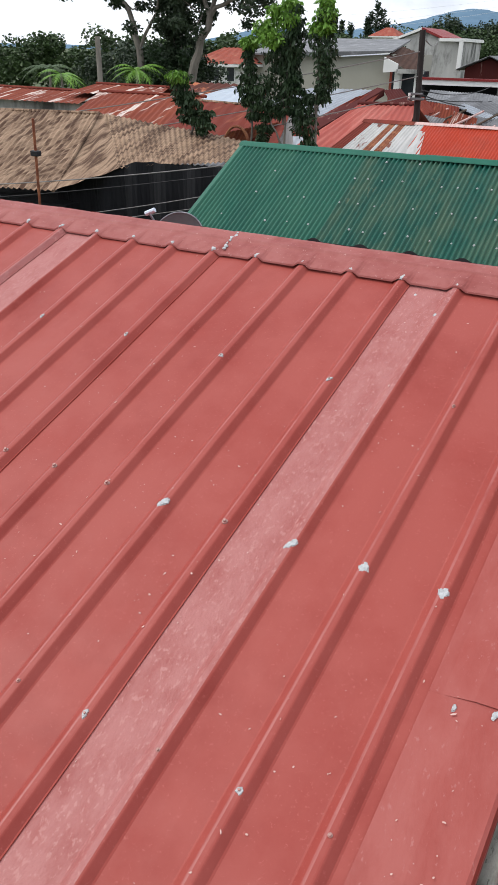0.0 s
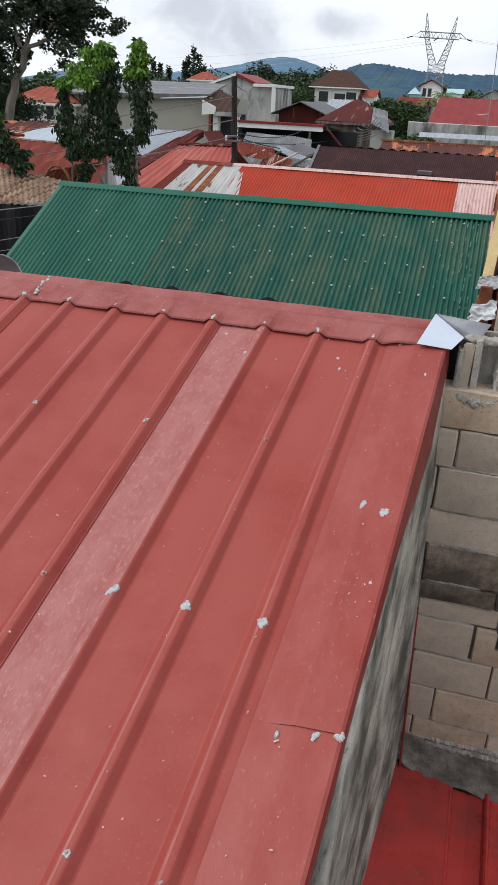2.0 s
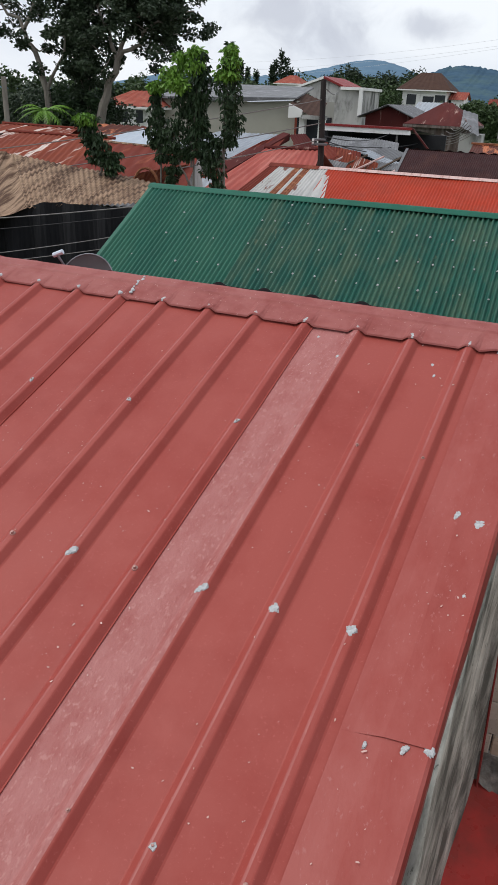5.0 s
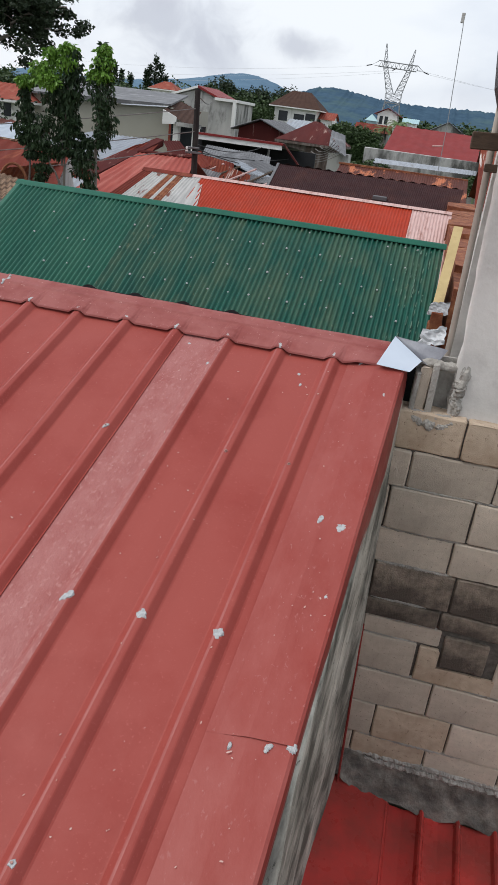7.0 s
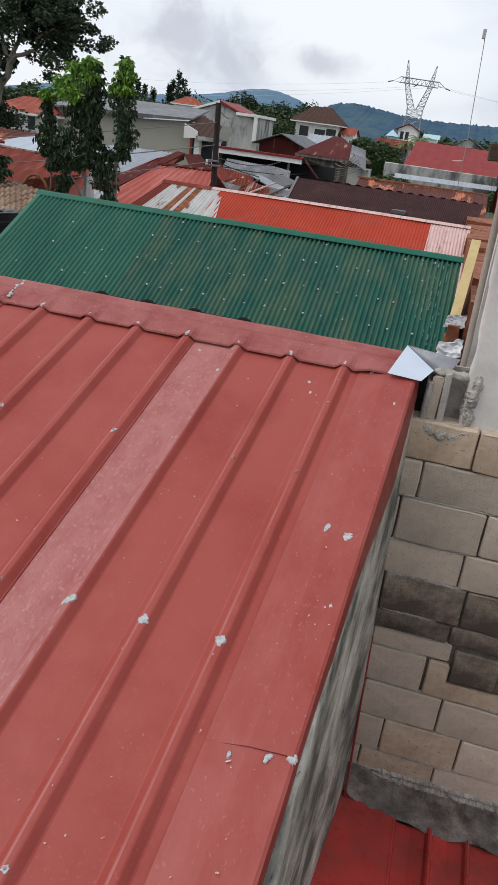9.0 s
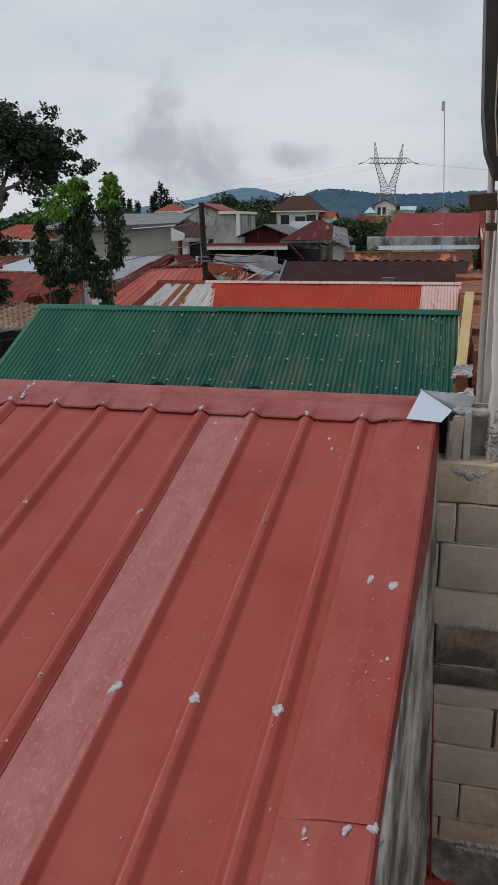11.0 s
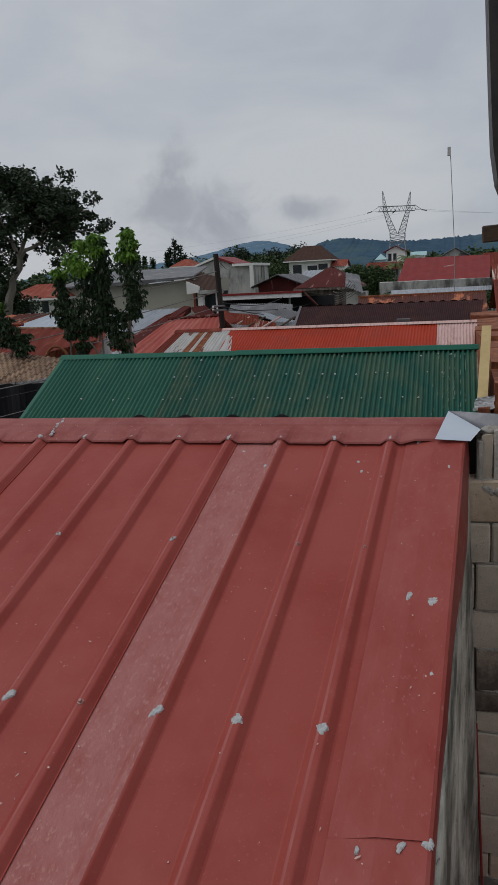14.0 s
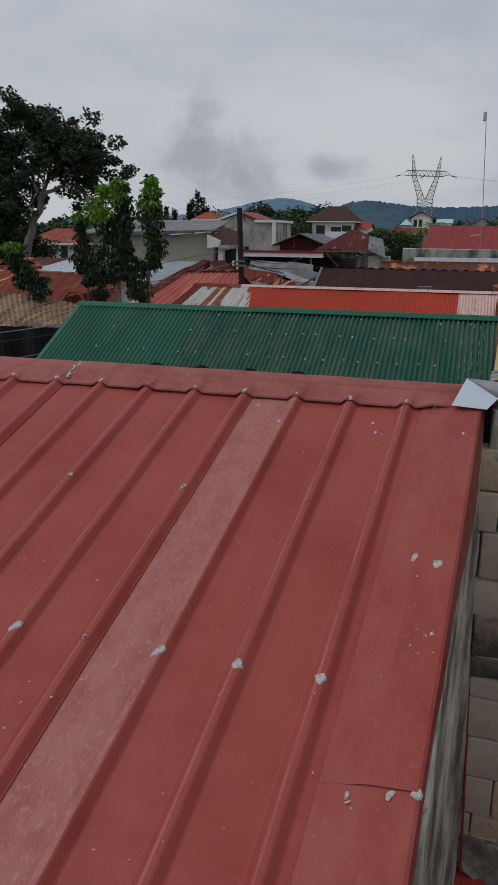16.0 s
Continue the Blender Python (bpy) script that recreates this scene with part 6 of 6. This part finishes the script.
def wood(name, label, clumps, per, size, mat, seed, category="trees"):
    ob = part(name, leaves(clumps, per, size, seed, 0.2, 1.5), mat)
    return tagged(ob, label, category, kind="stuff")


def belt(x0, x1, y, z0, z1, n, s0, s1, seed, flat=0.8):
    r = random.Random(seed)
    out = []
    for _ in range(n):
        f = r.random()
        x = x0 + (x1 - x0) * f
        top = z0 + (z1 - z0) * (0.55 + 0.45 * noise.noise(Vector((x * 0.35, seed, 0))))
        z = GROUND_Z + 1.0 + (top - GROUND_Z - 1.0) * r.random() ** 0.6
        s = r.uniform(s0, s1)
        out.append((x, y + r.uniform(-2, 2), z, s, s, s * flat))
    return out


wood("tree_belt", "dense dark foliage behind the rusted roofs", belt(-27, -20.2, 33, -1.0, 1.5, 170, 0.4, 0.85, 3), 150, 0.20, M_LEAF2, 41)
wood("tree_belt", "ivy-covered dark foliage on the old trunks", belt(-23.6, -19.8, 31.2, -1.0, 1.9, 80, 0.35, 0.7, 5), 140, 0.17, M_LEAF, 42)
wood("tree_belt", "green trees along the town edge", belt(-75, -30, 62, -0.2, 2.4, 210, 0.7, 1.6, 7), 130, 0.42, M_MIDLEAF, 43)
wood("tree_belt", "mid green trees between far houses", belt(-70, -20, 120, 0.5, 5.0, 190, 1.2, 2.6, 9), 150, 0.55, M_MIDLEAF, 44)
wood("tree_belt", "round dark trees behind the white house", belt(-37, -23, 125, 2.0, 6.4, 110, 1.2, 2.4, 11), 260, 0.42, M_LEAF2, 45)
wood("tree_belt", "green trees beside the white house", belt(-28, -22.4, 108, 0.0, 3.4, 60, 0.8, 1.5, 12), 200, 0.36, M_MIDLEAF, 46)
wood("tree_belt", "bushy green trees between the houses", belt(-15.5, -5.5, 95, -1.5, 2.2, 110, 0.8, 1.5, 13), 230, 0.36, M_MIDLEAF, 47)
wood("tree_belt", "bushes by the grey yard wall", belt(-4.9, -2.2, 63, -2.4, -0.2, 30, 0.35, 0.7, 14), 90, 0.3, M_MIDLEAF, 48)
wood("tree_belt", "trees under the near hill", belt(-20, 40, 230, 0.0, 6.0, 170, 2.0, 4.0, 15), 120, 1.1, M_MIDLEAF, 49)
wood("tree_belt", "dark shrubs on the roof terrace", belt(-21.4, -19.4, 63.5, 0.4, 1.7, 18, 0.3, 0.55, 17), 80, 0.25, M_LEAF2, 50)
wood("tree_belt", "green weeds by the wall end", belt(4.2, 5.4, 60.5, -1.6, -0.5, 10, 0.25, 0.5, 18), 80, 0.25, M_MIDLEAF, 51)

# conifers
for i, (x, y, h, w) in enumerate(((-54.6, 150, 8.6, 1.0), (-53.5, 150, 7.4, 0.9), (-55.8, 150, 7.0, 0.9), (-56.5, 150, 6.2, 0.8), (-52.6, 150, 5.6, 0.8), (-62.5, 152, 5.6, 0.9), (-60.6, 152, 5.2, 0.8), (-64.0, 152, 6.6, 0.8))):
    c = thing("conifer", "slender dark far conifer above the roofs", "tree", "far conifers")
    part("trunk", tube([(x, y, GROUND_Z), (x, y, h - 0.5)], 0.16, 6, 0.04), M_BARK, c)
    tiers = []
    for k in range(9):
        f = k / 8
        tiers.append((x + 0.12 * math.sin(k * 2.1 + i), y, 0.4 + (h - 0.4) * f, w * (1.05 - 0.9 * f), w * (1.05 - 0.9 * f), 0.7))
    part("crown", leaves(tiers, 60, 0.7, 90 + i, -0.2, 2.6), M_LEAF2, c)


def palm(x, y, z, n, size, seed, mat):
    t = thing("palm", "palm with arching feathery fronds", "palm", "palms of the town")
    part("trunk", tube([(x, y, GROUND_Z), (x + 0.1, y, z)], 0.11 * size, 7, 0.08 * size), M_BARK, t)
    r = random.Random(seed)
    for k in range(n):
        a = 2 * math.pi * k / n + r.uniform(-0.2, 0.2)
        up = r.uniform(0.2, 1.1)
        vs, fs = [], []
        pts = []
        for i in range(11):
            f = i / 10
            out = size * 1.9 * f
            pts.append(Vector((x + 0.1 + math.cos(a) * out, y + math.sin(a) * out, z + size * (up * f * 1.4 - 1.5 * f * f))))
        for i in range(1, 11):
            d = (pts[i] - pts[i - 1]).normalized()
            s = d.cross(Vector((0, 0, 1))).normalized()
            for sg in (-1, 1):
                w = size * 0.42 * math.sin(math.pi * min(0.95, 0.15 + i / 11))
                b = len(vs)
                vs += [pts[i - 1], pts[i - 1] + d * 0.09 * size, pts[i] + s * sg * w + Vector((0, 0, -0.35 * w)) + d * 0.2 * size]
                fs.append((b, b + 1, b + 2))
                b = len(vs)
                q = pts[i - 1].lerp(pts[i], 0.5)
                vs += [q, q + d * 0.09 * size, q + d * 0.35 * size + s * sg * w + Vector((0, 0, -0.45 * w))]
                fs.append((b, b + 1, b + 2))
        part("frond", (vs, fs), mat, t)


palm(-5.3, 128, 2.6, 18, 1.5, 1, M_PALM)
palm(-7.3, 127, 1.5, 16, 1.3, 2, M_PALM)
palm(-4.0, 129, 1.7, 16, 1.2, 8, M_PALM)
palm(-45.0, 60, 1.0, 12, 1.3, 3, M_LEAF2)
palm(-39.5, 52, 0.9, 11, 1.0, 4, M_LEAF2)
palm(-20.4, 27, 0.0, 13, 0.75, 5, M_YOUNG)
palm(-19.2, 20, 0.15, 11, 0.6, 6, M_MIDLEAF)
palm(-18.2, 19.5, 0.0, 11, 0.55, 7, M_YOUNG)

# ---- the blocks of the wall, each a piece of its own ----
def block_piece(outline, z_mid, damp):
    """One block: its outline in x and z, with chamfered corners and arrises, worn and slightly out of true."""
    cx = sum(p[0] for p in outline) / len(outline)
    ring = []
    n = len(outline)
    for i, (x, z) in enumerate(outline):
        for q in (outline[i - 1], outline[(i + 1) % n]):
            d = math.hypot(q[0] - x, q[1] - z)
            c = rb.uniform(0.003, 0.010)
            ring.append((x + (q[0] - x) / d * c, z + (q[1] - z) / d * c))
    dense = []
    for i, (x, z) in enumerate(ring):
        x2, z2 = ring[(i + 1) % len(ring)]
        m = max(1, int(math.hypot(x2 - x, z2 - z) / 0.07))
        for k in range(m):
            e = rb.uniform(-0.003, 0.003) if k else 0
            dense.append((x + (x2 - x) * k / m + e, z + (z2 - z) * k / m + e))
    zc = sum(p[1] for p in outline) / n
    vs = []
    for y, inset in ((0.0, 0.006), (0.006, 0.0), (0.12, 0.0)):
        for x, z in dense:
            vs.append((x - cx + (inset if x < cx else -inset), y + (rb.uniform(-0.002, 0.002) if y < 0.1 else 0), z - zc + (inset if z < zc else -inset)))
    w = len(dense)
    fs = [tuple(range(w))]
    for r in range(2):
        for i in range(w):
            j = (i + 1) % w
            fs.append((r * w + i, (r + 1) * w + i, (r + 1) * w + j, r * w + j))
    tan_block = z_mid > -0.38 or rb.random() < 0.12
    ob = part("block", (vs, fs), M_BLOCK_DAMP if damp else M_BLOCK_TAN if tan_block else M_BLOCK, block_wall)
    ob.location = (cx, rb.uniform(-0.007, 0.005), zc)
    ob.rotation_euler = (rb.uniform(-0.025, 0.025), rb.uniform(-0.008, 0.008), rb.uniform(-0.015, 0.015))


for x0, x1, z0, z1 in blocks:
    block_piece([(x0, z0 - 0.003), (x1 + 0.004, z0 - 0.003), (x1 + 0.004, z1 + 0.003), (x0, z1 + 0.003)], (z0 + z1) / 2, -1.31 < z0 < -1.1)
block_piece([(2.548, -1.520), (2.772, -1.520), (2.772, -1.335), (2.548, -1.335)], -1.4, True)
block_piece([(2.438, -1.630), (2.845, -1.630), (2.845, -1.536), (2.534, -1.536), (2.534, -1.424), (2.438, -1.424)], -1.5, False)
